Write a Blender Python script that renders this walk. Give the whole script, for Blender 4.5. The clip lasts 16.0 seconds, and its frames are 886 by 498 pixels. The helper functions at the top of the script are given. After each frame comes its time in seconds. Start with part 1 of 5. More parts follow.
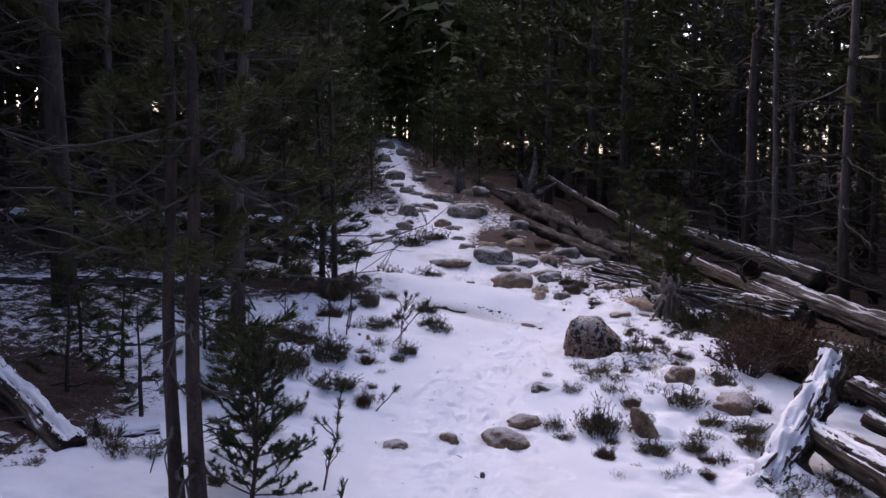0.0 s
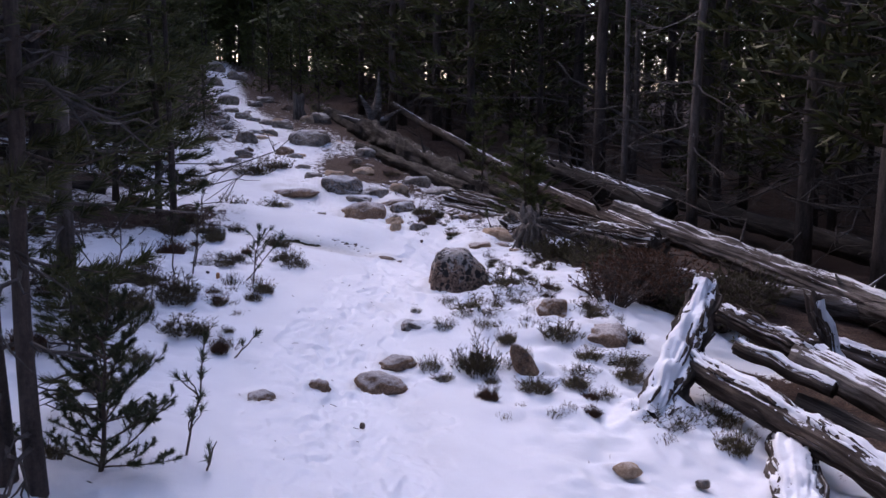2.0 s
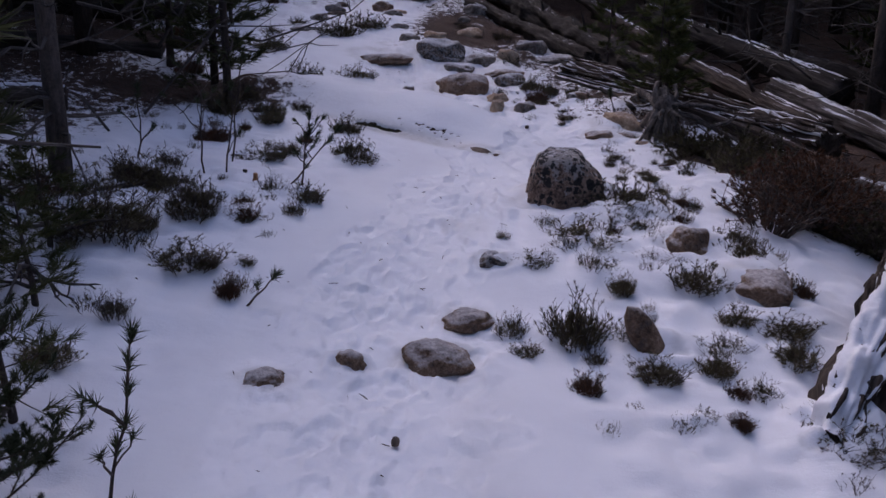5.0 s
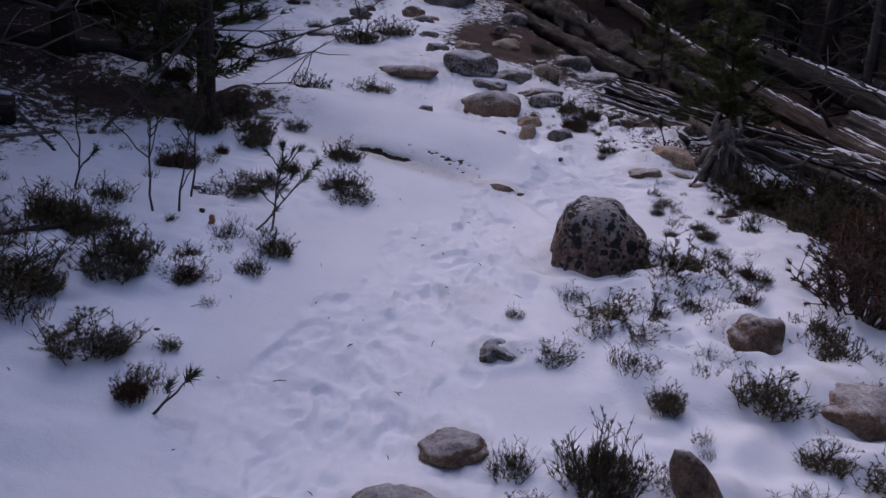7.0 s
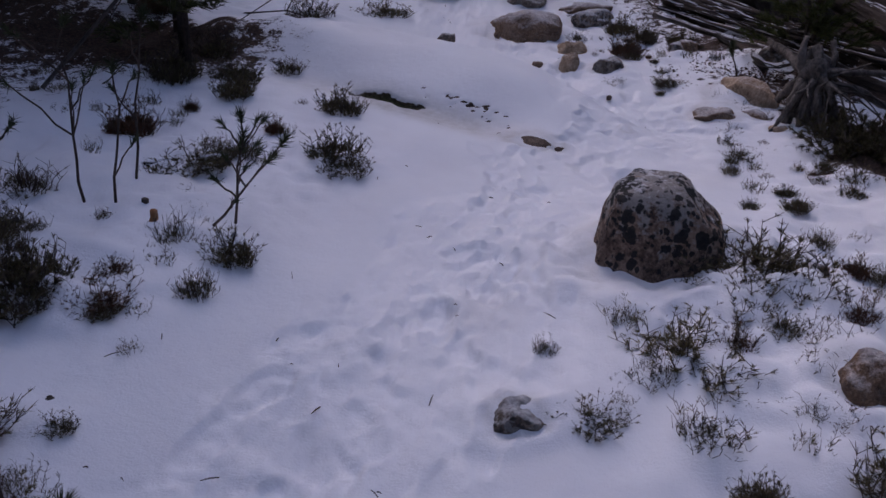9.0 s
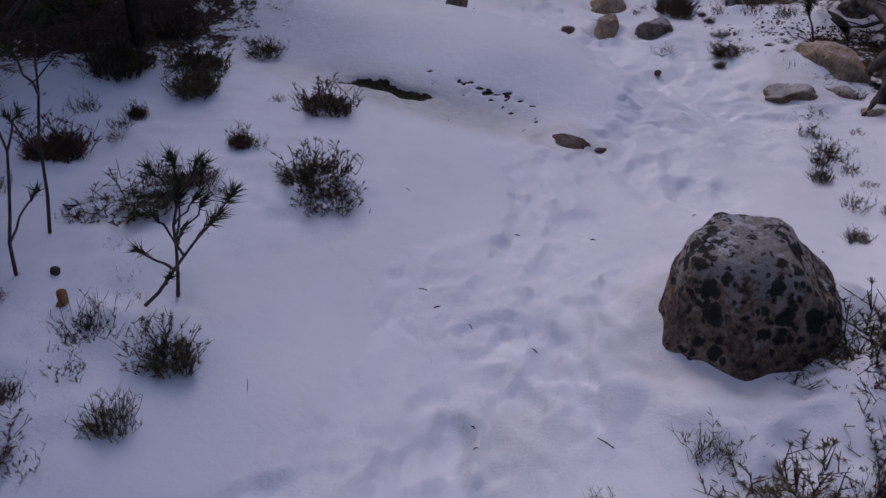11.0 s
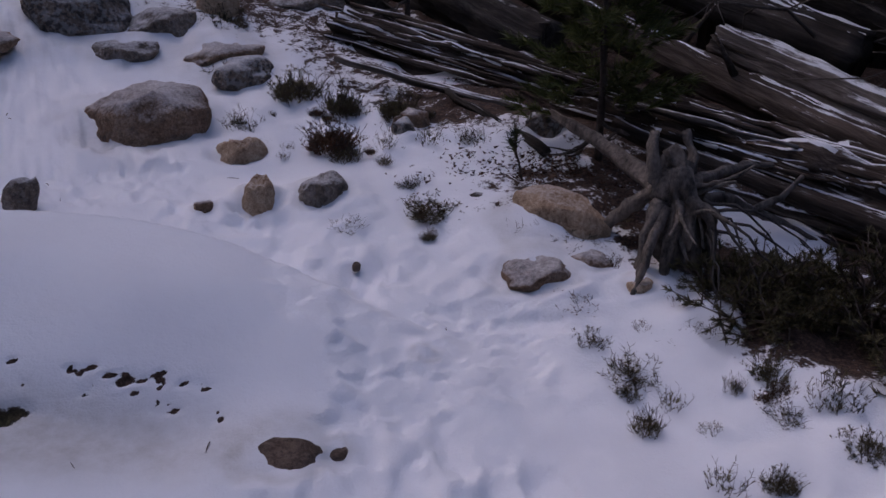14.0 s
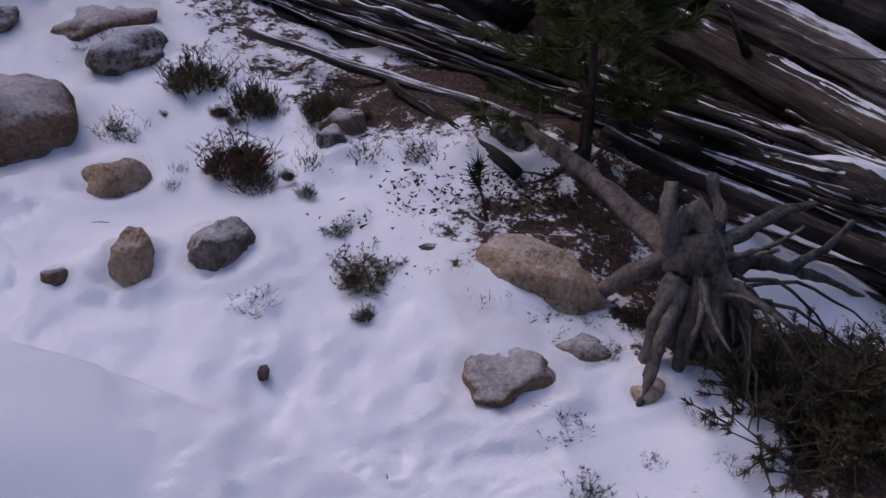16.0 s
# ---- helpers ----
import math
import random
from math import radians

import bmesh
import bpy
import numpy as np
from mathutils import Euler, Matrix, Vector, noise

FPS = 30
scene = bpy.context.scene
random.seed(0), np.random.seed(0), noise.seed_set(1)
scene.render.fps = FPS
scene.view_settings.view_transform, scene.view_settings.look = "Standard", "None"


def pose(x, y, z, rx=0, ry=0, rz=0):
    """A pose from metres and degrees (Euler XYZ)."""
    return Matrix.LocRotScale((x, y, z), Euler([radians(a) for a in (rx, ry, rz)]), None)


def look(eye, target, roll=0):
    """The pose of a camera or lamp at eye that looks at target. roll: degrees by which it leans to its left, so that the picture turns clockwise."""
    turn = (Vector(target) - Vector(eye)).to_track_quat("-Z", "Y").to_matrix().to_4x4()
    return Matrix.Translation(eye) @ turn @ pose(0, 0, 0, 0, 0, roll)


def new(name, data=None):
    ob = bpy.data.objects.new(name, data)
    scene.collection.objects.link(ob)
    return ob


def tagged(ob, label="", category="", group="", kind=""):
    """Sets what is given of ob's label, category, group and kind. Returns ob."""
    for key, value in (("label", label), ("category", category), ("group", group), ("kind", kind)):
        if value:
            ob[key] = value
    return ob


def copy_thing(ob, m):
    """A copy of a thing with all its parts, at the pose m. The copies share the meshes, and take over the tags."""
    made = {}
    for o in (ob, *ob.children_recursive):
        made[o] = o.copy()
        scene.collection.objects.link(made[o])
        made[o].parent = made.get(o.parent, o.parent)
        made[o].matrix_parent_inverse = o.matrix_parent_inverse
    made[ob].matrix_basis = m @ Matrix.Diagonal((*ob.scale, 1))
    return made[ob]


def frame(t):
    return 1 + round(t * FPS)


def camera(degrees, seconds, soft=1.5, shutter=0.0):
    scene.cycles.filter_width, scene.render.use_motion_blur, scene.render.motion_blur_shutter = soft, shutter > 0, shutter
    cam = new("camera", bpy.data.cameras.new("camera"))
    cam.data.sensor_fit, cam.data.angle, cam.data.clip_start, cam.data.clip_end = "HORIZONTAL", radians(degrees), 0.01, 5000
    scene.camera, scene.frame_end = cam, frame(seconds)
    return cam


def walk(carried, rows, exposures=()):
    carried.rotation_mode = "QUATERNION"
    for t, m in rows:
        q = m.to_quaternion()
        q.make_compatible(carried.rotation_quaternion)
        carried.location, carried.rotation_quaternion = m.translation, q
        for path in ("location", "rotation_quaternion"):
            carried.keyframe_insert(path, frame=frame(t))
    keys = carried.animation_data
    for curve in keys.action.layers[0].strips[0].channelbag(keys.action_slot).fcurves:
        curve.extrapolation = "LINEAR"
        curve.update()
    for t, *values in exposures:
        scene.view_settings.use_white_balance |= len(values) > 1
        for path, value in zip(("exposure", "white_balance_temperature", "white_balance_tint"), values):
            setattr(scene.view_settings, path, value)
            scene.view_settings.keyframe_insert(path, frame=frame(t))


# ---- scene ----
cam = camera(51.6, 16.0)
PATH = [
    (0, (0.172, -0.228, 1.484), (0.128, 1.765, 1.331), 0.0),
    (0.5, (0.19, -0.152, 1.488), (0.167, 1.846, 1.389), 0.1),
    (1, (0.086, -0.013, 1.467), (0.154, 1.977, 1.286), -0.0),
    (1.5, (-0.016, 0.145, 1.479), (0.2, 2.118, 1.226), -0.2),
    (2, (-0.031, 0.257, 1.441), (0.29, 2.207, 1.137), 0.6),
    (2.5, (0.059, 0.509, 1.432), (0.43, 2.436, 1.045), 1.2),
    (3, (0.064, 0.721, 1.398), (0.385, 2.637, 0.921), 1.3),
    (3.5, (0.032, 1.006, 1.434), (0.352, 2.905, 0.893), 2.6),
    (4, (0.113, 1.266, 1.424), (0.458, 3.145, 0.832), 3.7),
    (4.5, (0.316, 1.554, 1.457), (0.523, 3.436, 0.815), 2.2),
    (5, (0.34, 1.779, 1.453), (0.394, 3.681, 0.84), 1.1),
    (5.2, (0.325, 1.886, 1.461), (0.379, 3.799, 0.88), 2.3),
    (7.3, (0.546, 3.036, 1.416), (0.511, 4.938, 0.797), 2.9),
    (7.5, (0.496, 3.155, 1.42), (0.495, 5.048, 0.776), 3.5),
    (8, (0.477, 3.336, 1.442), (0.537, 5.176, 0.66), 2.9),
    (8.5, (0.589, 3.608, 1.403), (0.569, 5.442, 0.605), 1.7),
    (8.7, (0.645, 3.717, 1.418), (0.541, 5.549, 0.621), 1.0),
    (10.8, (0.579, 4.741, 1.465), (0.391, 6.487, 0.508), -0.5),
    (11, (0.6, 4.82, 1.452), (0.424, 6.572, 0.504), -1.5),
    (11.5, (0.535, 5.077, 1.441), (0.634, 6.839, 0.5), 1.3),
    (12, (0.446, 5.331, 1.48), (0.696, 7.076, 0.535), 2.6),
    (12.5, (0.422, 5.686, 1.448), (0.793, 7.385, 0.461), 3.8),
    (13, (0.462, 6.015, 1.505), (0.814, 7.707, 0.498), -1.2),
    (13.5, (0.443, 6.262, 1.553), (0.933, 7.923, 0.553), -1.9),
    (14, (0.422, 6.429, 1.593), (1.123, 8.052, 0.658), 0.8),
    (14.5, (0.61, 6.593, 1.561), (1.366, 8.155, 0.567), 1.7),
    (15, (0.757, 6.783, 1.55), (1.357, 8.392, 0.525), -4.8),
    (15.5, (0.756, 7.035, 1.61), (1.425, 8.597, 0.555), -0.8),
    (16, (0.819, 7.28, 1.612), (1.573, 8.757, 0.493), 2.1),
]
EXPOSURES = [(0, 1.52, 6300, 28), (0.5, 1.98, 6400, 28), (1, 2.02, 6300, 28), (1.5, 1.78, 6150, 28), (2.5, 1.35, 6050, 28), (3, 1.05, 6050, 28), (4, 0.8, 6050, 28), (5, 0.8, 6050, 28), (7.5, 0.82, 6050, 28), (8.5, 0.6, 6050, 28), (11.5, 0.49, 6050, 28), (13.5, 0.31, 6050, 28), (14.5, 0.66, 6050, 28), (15.5, 0.71, 6050, 28), (16, 0.95, 6050, 28)]
walk(cam, [(t, look(eye, target, roll)) for t, eye, target, roll in PATH], EXPOSURES)

# ---- world, sun ----
world = bpy.data.worlds.new("overcast_sky")
scene.world = world
world.use_nodes = True
wn = world.node_tree.nodes
sky = wn.new("ShaderNodeTexSky")
sky.sky_type, sky.sun_disc = "NISHITA", False
sky.sun_elevation, sky.sun_rotation = radians(38), radians(-25)
sky.dust_density, sky.air_density = 3.0, 1.0
world.node_tree.links.new(sky.outputs[0], wn["Background"].inputs[0])
wn["Background"].inputs[1].default_value = 0.15
sun_data = bpy.data.lights.new("sun", "SUN")
sun_data.energy, sun_data.angle, sun_data.color = 0.5, radians(80), (1.0, 0.95, 0.9)
sun = new("sun", sun_data)
sun.matrix_world = look((0, 0, 30), (11, -15, 10))


# ---- small maths ----
def lattice(ix, iy, seed):
    h = (ix * 374761393 + iy * 668265263 + seed * 974711) & 0x7FFFFFFF
    h = ((h ^ (h >> 13)) * 1274126177) & 0x7FFFFFFF
    return ((h ^ (h >> 16)) & 0xFFFF) / 65535.0


def vnoise(x, y, seed=0):
    """Smooth value noise, -1 to 1, on numpy arrays."""
    x, y = np.asarray(x, float), np.asarray(y, float)
    ix, iy = np.floor(x).astype(np.int64), np.floor(y).astype(np.int64)
    fx, fy = x - ix, y - iy
    fx, fy = fx * fx * (3 - 2 * fx), fy * fy * (3 - 2 * fy)
    a, b = lattice(ix, iy, seed), lattice(ix + 1, iy, seed)
    c, d = lattice(ix, iy + 1, seed), lattice(ix + 1, iy + 1, seed)
    return 2 * ((a * (1 - fx) + b * fx) * (1 - fy) + (c * (1 - fx) + d * fx) * fy) - 1


SLOPE = (0.1701, -0.2656, 0.3205, 0.0047, 0.0191, 0.0927, 0.006, -0.0044, -0.0118)
BUMPS = [(3.2, 5.6, -0.157), (2.1, 6.9, 0.128), (1.23, 8.42, -0.093), (2.05, 4.23, -0.085), (0.75, 10.2, -0.142), (1.6, 9.56, 0.105), (-1.43, 6.26, 0.062), (0.09, 4.95, -0.07), (3.0, 9.0, 0.061), (1.9, 5.5, 0.06)]


def base_height(x, y):
    """The hillside: falls to the east, climbs to the north."""
    x, y = np.asarray(x, float), np.asarray(y, float)
    cx, cy = np.clip(x, -7, 9), np.clip(y, -3, 36)
    u, v = cx / 3, (cy - 7) / 5
    terms = (1, u, v, u * u, u * v, v * v, u * u * v, u * v * v, v ** 3)
    z = sum(k * term for k, term in zip(SLOPE, terms))
    z = z + (x - cx) * np.where(x < cx, -0.05, -0.04) + (y - cy) * np.where(y > cy, 0.03, 0.02)
    for bx, by, amount in BUMPS:
        z = z + amount * np.exp(-((x - bx) ** 2 + (y - by) ** 2) / (2 * 0.75 ** 2))
    return z


def ground_z(x, y):
    return float(base_height(x, y))


def path_x(y):
    """The middle of the trail."""
    return np.interp(y, [-4, 2, 4.4, 5.7, 6.6, 7.2, 8.0, 8.5, 8.9, 9.2, 9.5, 10.3, 14, 20, 31, 60],
                     [0.1, 0.15, 0.2, 0.25, 0.5, 0.72, 1.1, 1.38, 1.25, 0.98, 0.6, 0.2, 0.0, -1.3, -2.4, -3])


def logs_x(y):
    """The line of fallen timber that edges the clearing."""
    return np.interp(y, [-4, 4, 6, 8, 10, 12, 17, 25, 60], [3.2, 3.2, 3.6, 3.1, 2.6, 2.0, 0.9, -0.2, -2])


def smooth(a, b, v):
    k = np.clip((v - a) / (b - a), 0, 1)
    return k * k * (3 - 2 * k)


# ---- materials ----
def material(name):
    m = bpy.data.materials.new(name)
    m.use_nodes = True
    return m, m.node_tree.nodes, m.node_tree.links, m.node_tree.nodes["Principled BSDF"]


def node(nodes, kind, **values):
    n = nodes.new(kind)
    for key, value in values.items():
        n.inputs[key.replace("_", " ")].default_value = value
    return n


def ramp(nodes, links, source, stops):
    r = nodes.new("ShaderNodeValToRGB")
    e = r.color_ramp.elements
    while len(e) < len(stops):
        e.new(0.5)
    for el, (at, col) in zip(e, stops):
        el.position, el.color = at, (*col, 1) if len(col) == 3 else col
    links.new(source, r.inputs[0])
    return r


def maths(nodes, links, op, a, b):
    n = nodes.new("ShaderNodeMath")
    n.operation = op
    for i, v in enumerate((a, b)):
        if isinstance(v, (int, float)):
            n.inputs[i].default_value = v
        else:
            links.new(v, n.inputs[i])
    return n.outputs[0]


def mix(nodes, links, fac, a, b):
    n = nodes.new("ShaderNodeMix")
    n.data_type = "RGBA"
    for i, v in ((0, fac), (6, a), (7, b)):
        if isinstance(v, (float, int)):
            n.inputs[i].default_value = v
        elif isinstance(v, tuple):
            n.inputs[i].default_value = (*v, 1)
        else:
            links.new(v, n.inputs[i])
    return n.outputs[2]


def noise_of(nodes, links, coord, scale, detail=4, rough=0.6, stretch=None):
    t = node(nodes, "ShaderNodeTexNoise", Scale=scale, Detail=detail, Roughness=rough)
    if stretch:
        mp = nodes.new("ShaderNodeMapping")
        mp.inputs["Scale"].default_value = stretch
        links.new(coord, mp.inputs[0])
        coord = mp.outputs[0]
    links.new(coord, t.inputs["Vector"])
    return t.outputs[0]


def bump(nodes, links, bsdf, height, strength, distance):
    b = node(nodes, "ShaderNodeBump", Strength=strength, Distance=distance)
    links.new(height, b.inputs["Height"])
    links.new(b.outputs[0], bsdf.inputs["Normal"])


SNOW = (0.80, 0.81, 0.84)


def snow_on_top(nodes, links, noise_out, low, high, broken=1.6):
    """0 to 1 where snow lies: on faces that look up, broken by the noise."""
    geo = nodes.new("ShaderNodeNewGeometry")
    sep = nodes.new("ShaderNodeSeparateXYZ")
    links.new(geo.outputs["Normal"], sep.inputs[0])
    v = maths(nodes, links, "ADD", sep.outputs[2], maths(nodes, links, "MULTIPLY", maths(nodes, links, "SUBTRACT", noise_out, 0.5), broken))
    v = maths(nodes, links, "MULTIPLY", v, 0.5)
    r = ramp(nodes, links, v, [(low / 2, (0, 0, 0)), (min(high / 2, 1.0), (1, 1, 1))])
    return r.outputs[0]


def ground_material():
    m, n, l, b = material("snow_litter_and_shade")
    co = n.new("ShaderNodeTexCoord").outputs["Object"]
    # besides bare ground, this mask holds the shade painted among the logs
    at = n.new("ShaderNodeAttribute")
    at.attribute_name = "litter"
    big, fine, grit = noise_of(n, l, co, 2.2), noise_of(n, l, co, 14, 6, 0.7), noise_of(n, l, co, 70, 4, 0.7)
    v = maths(n, l, "ADD", at.outputs["Fac"], maths(n, l, "MULTIPLY", maths(n, l, "SUBTRACT", fine, 0.5), 1.5))
    v = maths(n, l, "ADD", v, maths(n, l, "MULTIPLY", maths(n, l, "SUBTRACT", grit, 0.5), 0.7))
    bare = ramp(n, l, v, [(0.46, (0, 0, 0)), (0.58, (1, 1, 1))]).outputs[0]
    snow = mix(n, l, ramp(n, l, big, [(0.4, (0, 0, 0)), (0.75, (1, 1, 1))]).outputs[0], SNOW, (0.74, 0.745, 0.78))
    trod = n.new("ShaderNodeAttribute")
    trod.attribute_name = "trod"
    snow = mix(n, l, trod.outputs["Fac"], snow, (0.86, 0.86, 0.88))
    dirt = n.new("ShaderNodeAttribute")
    dirt.attribute_name = "dirt"
    snow = mix(n, l, maths(n, l, "MULTIPLY", dirt.outputs["Fac"], maths(n, l, "MULTIPLY", fine, 1.4)), snow, (0.33, 0.31, 0.27))
    litter = ramp(n, l, grit, [(0.3, (0.014, 0.009, 0.007)), (0.5, (0.05, 0.032, 0.024)), (0.62, (0.1, 0.06, 0.044)), (0.75, (0.18, 0.14, 0.11))]).outputs[0]
    moss = n.new("ShaderNodeAttribute")
    moss.attribute_name = "moss"
    litter = mix(n, l, moss.outputs["Fac"], litter, ramp(n, l, grit, [(0.35, (0.01, 0.011, 0.006)), (0.6, (0.05, 0.052, 0.018)), (0.8, (0.13, 0.125, 0.045))]).outputs[0])
    l.new(mix(n, l, bare, snow, litter), b.inputs["Base Color"])
    l.new(ramp(n, l, bare, [(0, (0.55,) * 3), (1, (0.9,) * 3)]).outputs[0], b.inputs["Roughness"])
    b.inputs["Specular IOR Level"].default_value = 0.25
    h = maths(n, l, "ADD", maths(n, l, "MULTIPLY", fine, 0.6), maths(n, l, "MULTIPLY", maths(n, l, "MULTIPLY", grit, bare), 1.2))
    h = maths(n, l, "ADD", h, maths(n, l, "MULTIPLY", noise_of(n, l, co, 160, 2), 0.12))
    bump(n, l, b, h, 0.5, 0.02)
    return m


def snow_material():
    m, n, l, b = material("lying_snow")
    co = n.new("ShaderNodeTexCoord").outputs["Object"]
    big, fine = noise_of(n, l, co, 9), noise_of(n, l, co, 60, 4, 0.7)
    l.new(ramp(n, l, big, [(0.35, (0.72, 0.725, 0.76)), (0.6, SNOW)]).outputs[0], b.inputs["Base Color"])
    b.inputs["Roughness"].default_value = 0.6
    b.inputs["Specular IOR Level"].default_value = 0.25
    bump(n, l, b, fine, 0.4, 0.01)
    return m


def rock_material(name, dark, mid, pale, lichen, snow_low, snow_high):
    m, n, l, b = material(name)
    co = n.new("ShaderNodeTexCoord").outputs["Object"]
    rnd = n.new("ShaderNodeObjectInfo").outputs["Random"]
    vec = n.new("ShaderNodeVectorMath")
    l.new(co, vec.inputs[0])
    l.new(rnd, vec.inputs[1])
    co = vec.outputs[0]
    big, fine = noise_of(n, l, co, 9, 5, 0.65), noise_of(n, l, co, 60, 5, 0.75)
    v = maths(n, l, "ADD", maths(n, l, "MULTIPLY", big, 0.5), maths(n, l, "MULTIPLY", fine, 0.5))
    col = ramp(n, l, v, [(0.36, dark), (0.49, mid), (0.6, pale)]).outputs[0]
    speck = ramp(n, l, noise_of(n, l, co, 140, 3, 0.8), [(0.38, (1, 1, 1)), (0.46, (0, 0, 0))]).outputs[0]
    col = mix(n, l, maths(n, l, "MULTIPLY", speck, 0.55), col, dark)
    if lichen:
        vor = node(n, "ShaderNodeTexVoronoi", Scale=46.0)
        l.new(co, vor.inputs["Vector"])
        d = maths(n, l, "ADD", vor.outputs["Distance"], maths(n, l, "MULTIPLY", maths(n, l, "SUBTRACT", noise_of(n, l, co, 13, 5, 0.75), 0.5), 2.8))
        spots = ramp(n, l, d, [(0.42, (1, 1, 1)), (0.5, (0, 0, 0))]).outputs[0]
        col = mix(n, l, maths(n, l, "MULTIPLY", spots, lichen), col, (0.03, 0.03, 0.03))
        white = ramp(n, l, noise_of(n, l, co, 27, 4, 0.7), [(0.51, (0, 0, 0)), (0.57, (1, 1, 1))]).outputs[0]
        col = mix(n, l, maths(n, l, "MULTIPLY", white, 0.7 * lichen), col, (0.42, 0.42, 0.41))
    top = snow_on_top(n, l, maths(n, l, "ADD", maths(n, l, "MULTIPLY", fine, 0.6), maths(n, l, "MULTIPLY", big, 0.4)), snow_low, snow_high, 1.3)
    l.new(mix(n, l, maths(n, l, "MULTIPLY", top, 0.72), col, SNOW), b.inputs["Base Color"])
    b.inputs["Roughness"].default_value = 0.85
    bump(n, l, b, v, 1.0, 0.035)
    return m


def boulder_material():
    """Pinkish granite under round black lichens and a pale crust, frost on its crown."""
    m, n, l, b = material("lichen_covered_boulder")
    co = n.new("ShaderNodeTexCoord").outputs["Object"]
    big, fine, mid = noise_of(n, l, co, 7, 5, 0.65), noise_of(n, l, co, 55, 6, 0.75), noise_of(n, l, co, 18, 5, 0.7)
    v = maths(n, l, "ADD", maths(n, l, "MULTIPLY", big, 0.55), maths(n, l, "MULTIPLY", fine, 0.45))
    col = ramp(n, l, v, [(0.36, (0.03, 0.02, 0.015)), (0.43, (0.12, 0.075, 0.052)), (0.5, (0.27, 0.175, 0.125)), (0.59, (0.46, 0.335, 0.255))]).outputs[0]
    sep = n.new("ShaderNodeSeparateXYZ")
    l.new(co, sep.inputs[0])
    height = maths(n, l, "MULTIPLY", sep.outputs[2], 1.1)
    crust = ramp(n, l, maths(n, l, "ADD", maths(n, l, "ADD", maths(n, l, "MULTIPLY", mid, 0.7), maths(n, l, "MULTIPLY", fine, 0.3)), height), [(0.61, (0, 0, 0)), (0.68, (1, 1, 1))]).outputs[0]
    col = mix(n, l, maths(n, l, "MULTIPLY", crust, 0.75), col, (0.46, 0.44, 0.42))
    warp = n.new("ShaderNodeVectorMath")
    warp.operation = "MULTIPLY_ADD"
    tint = node(n, "ShaderNodeTexNoise", Scale=14.0, Detail=3.0)
    l.new(co, tint.inputs["Vector"])
    l.new(tint.outputs["Color"], warp.inputs[0])
    warp.inputs[1].default_value = (0.06, 0.06, 0.06)
    l.new(co, warp.inputs[2])
    for scale, edge, amount in ((19.0, 0.3, 0.95), (38.0, 0.27, 0.9)):
        vor = node(n, "ShaderNodeTexVoronoi", Scale=scale)
        l.new(warp.outputs[0], vor.inputs["Vector"])
        d = maths(n, l, "ADD", vor.outputs["Distance"], maths(n, l, "MULTIPLY", maths(n, l, "SUBTRACT", big, 0.5), -1.5))
        d = maths(n, l, "ADD", d, maths(n, l, "MULTIPLY", maths(n, l, "SUBTRACT", fine, 0.5), 0.5))
        spots = ramp(n, l, maths(n, l, "SUBTRACT", d, maths(n, l, "MULTIPLY", height, 0.35)), [(edge, (1, 1, 1)), (edge + 0.07, (0, 0, 0))]).outputs[0]
        col = mix(n, l, maths(n, l, "MULTIPLY", spots, amount), col, (0.014, 0.013, 0.013))
    top = snow_on_top(n, l, maths(n, l, "ADD", maths(n, l, "MULTIPLY", fine, 0.5), maths(n, l, "MULTIPLY", mid, 0.5)), 1.0, 1.18, 3.2)
    l.new(mix(n, l, maths(n, l, "MULTIPLY", top, 0.75), col, SNOW), b.inputs["Base Color"])
    b.inputs["Roughness"].default_value = 0.85
    bump(n, l, b, maths(n, l, "ADD", v, maths(n, l, "MULTIPLY", mid, 0.5)), 1.0, 0.05)
    return m


def wood_material(name, dark, mid, pale, snow_low, snow_high, grain=1.0):
    """Weathered wood; the grain runs along the thing's own x."""
    m, n, l, b = material(name)
    co = n.new("ShaderNodeTexCoord").outputs["Object"]
    streak = noise_of(n, l, co, 9 * grain, 6, 0.7, (0.12, 1.6, 1.6))
    fine = noise_of(n, l, co, 30 * grain, 5, 0.7, (0.08, 1.5, 1.5))
    big = noise_of(n, l, co, 3.5, 3)
    v = maths(n, l, "ADD", maths(n, l, "MULTIPLY", streak, 0.55), maths(n, l, "MULTIPLY", fine, 0.45))
    col = ramp(n, l, v, [(0.36, dark), (0.5, mid), (0.66, pale)]).outputs[0]
    col = mix(n, l, ramp(n, l, big, [(0.35, (0.6,) * 3), (0.7, (0, 0, 0))]).outputs[0], col, dark)
    s = maths(n, l, "ADD", maths(n, l, "MULTIPLY", streak, 0.35), maths(n, l, "MULTIPLY", big, 0.2))
    s = maths(n, l, "ADD", s, maths(n, l, "MULTIPLY", noise_of(n, l, co, 26 * grain, 5, 0.75, (0.22, 1.4, 1.4)), 0.45))
    top = snow_on_top(n, l, s, snow_low, snow_high, 2.3)
    l.new(mix(n, l, top, col, SNOW), b.inputs["Base Color"])
    b.inputs["Roughness"].default_value = 0.85
    b.inputs["Specular IOR Level"].default_value = 0.2
    bump(n, l, b, v, 0.9, 0.03)
    return m


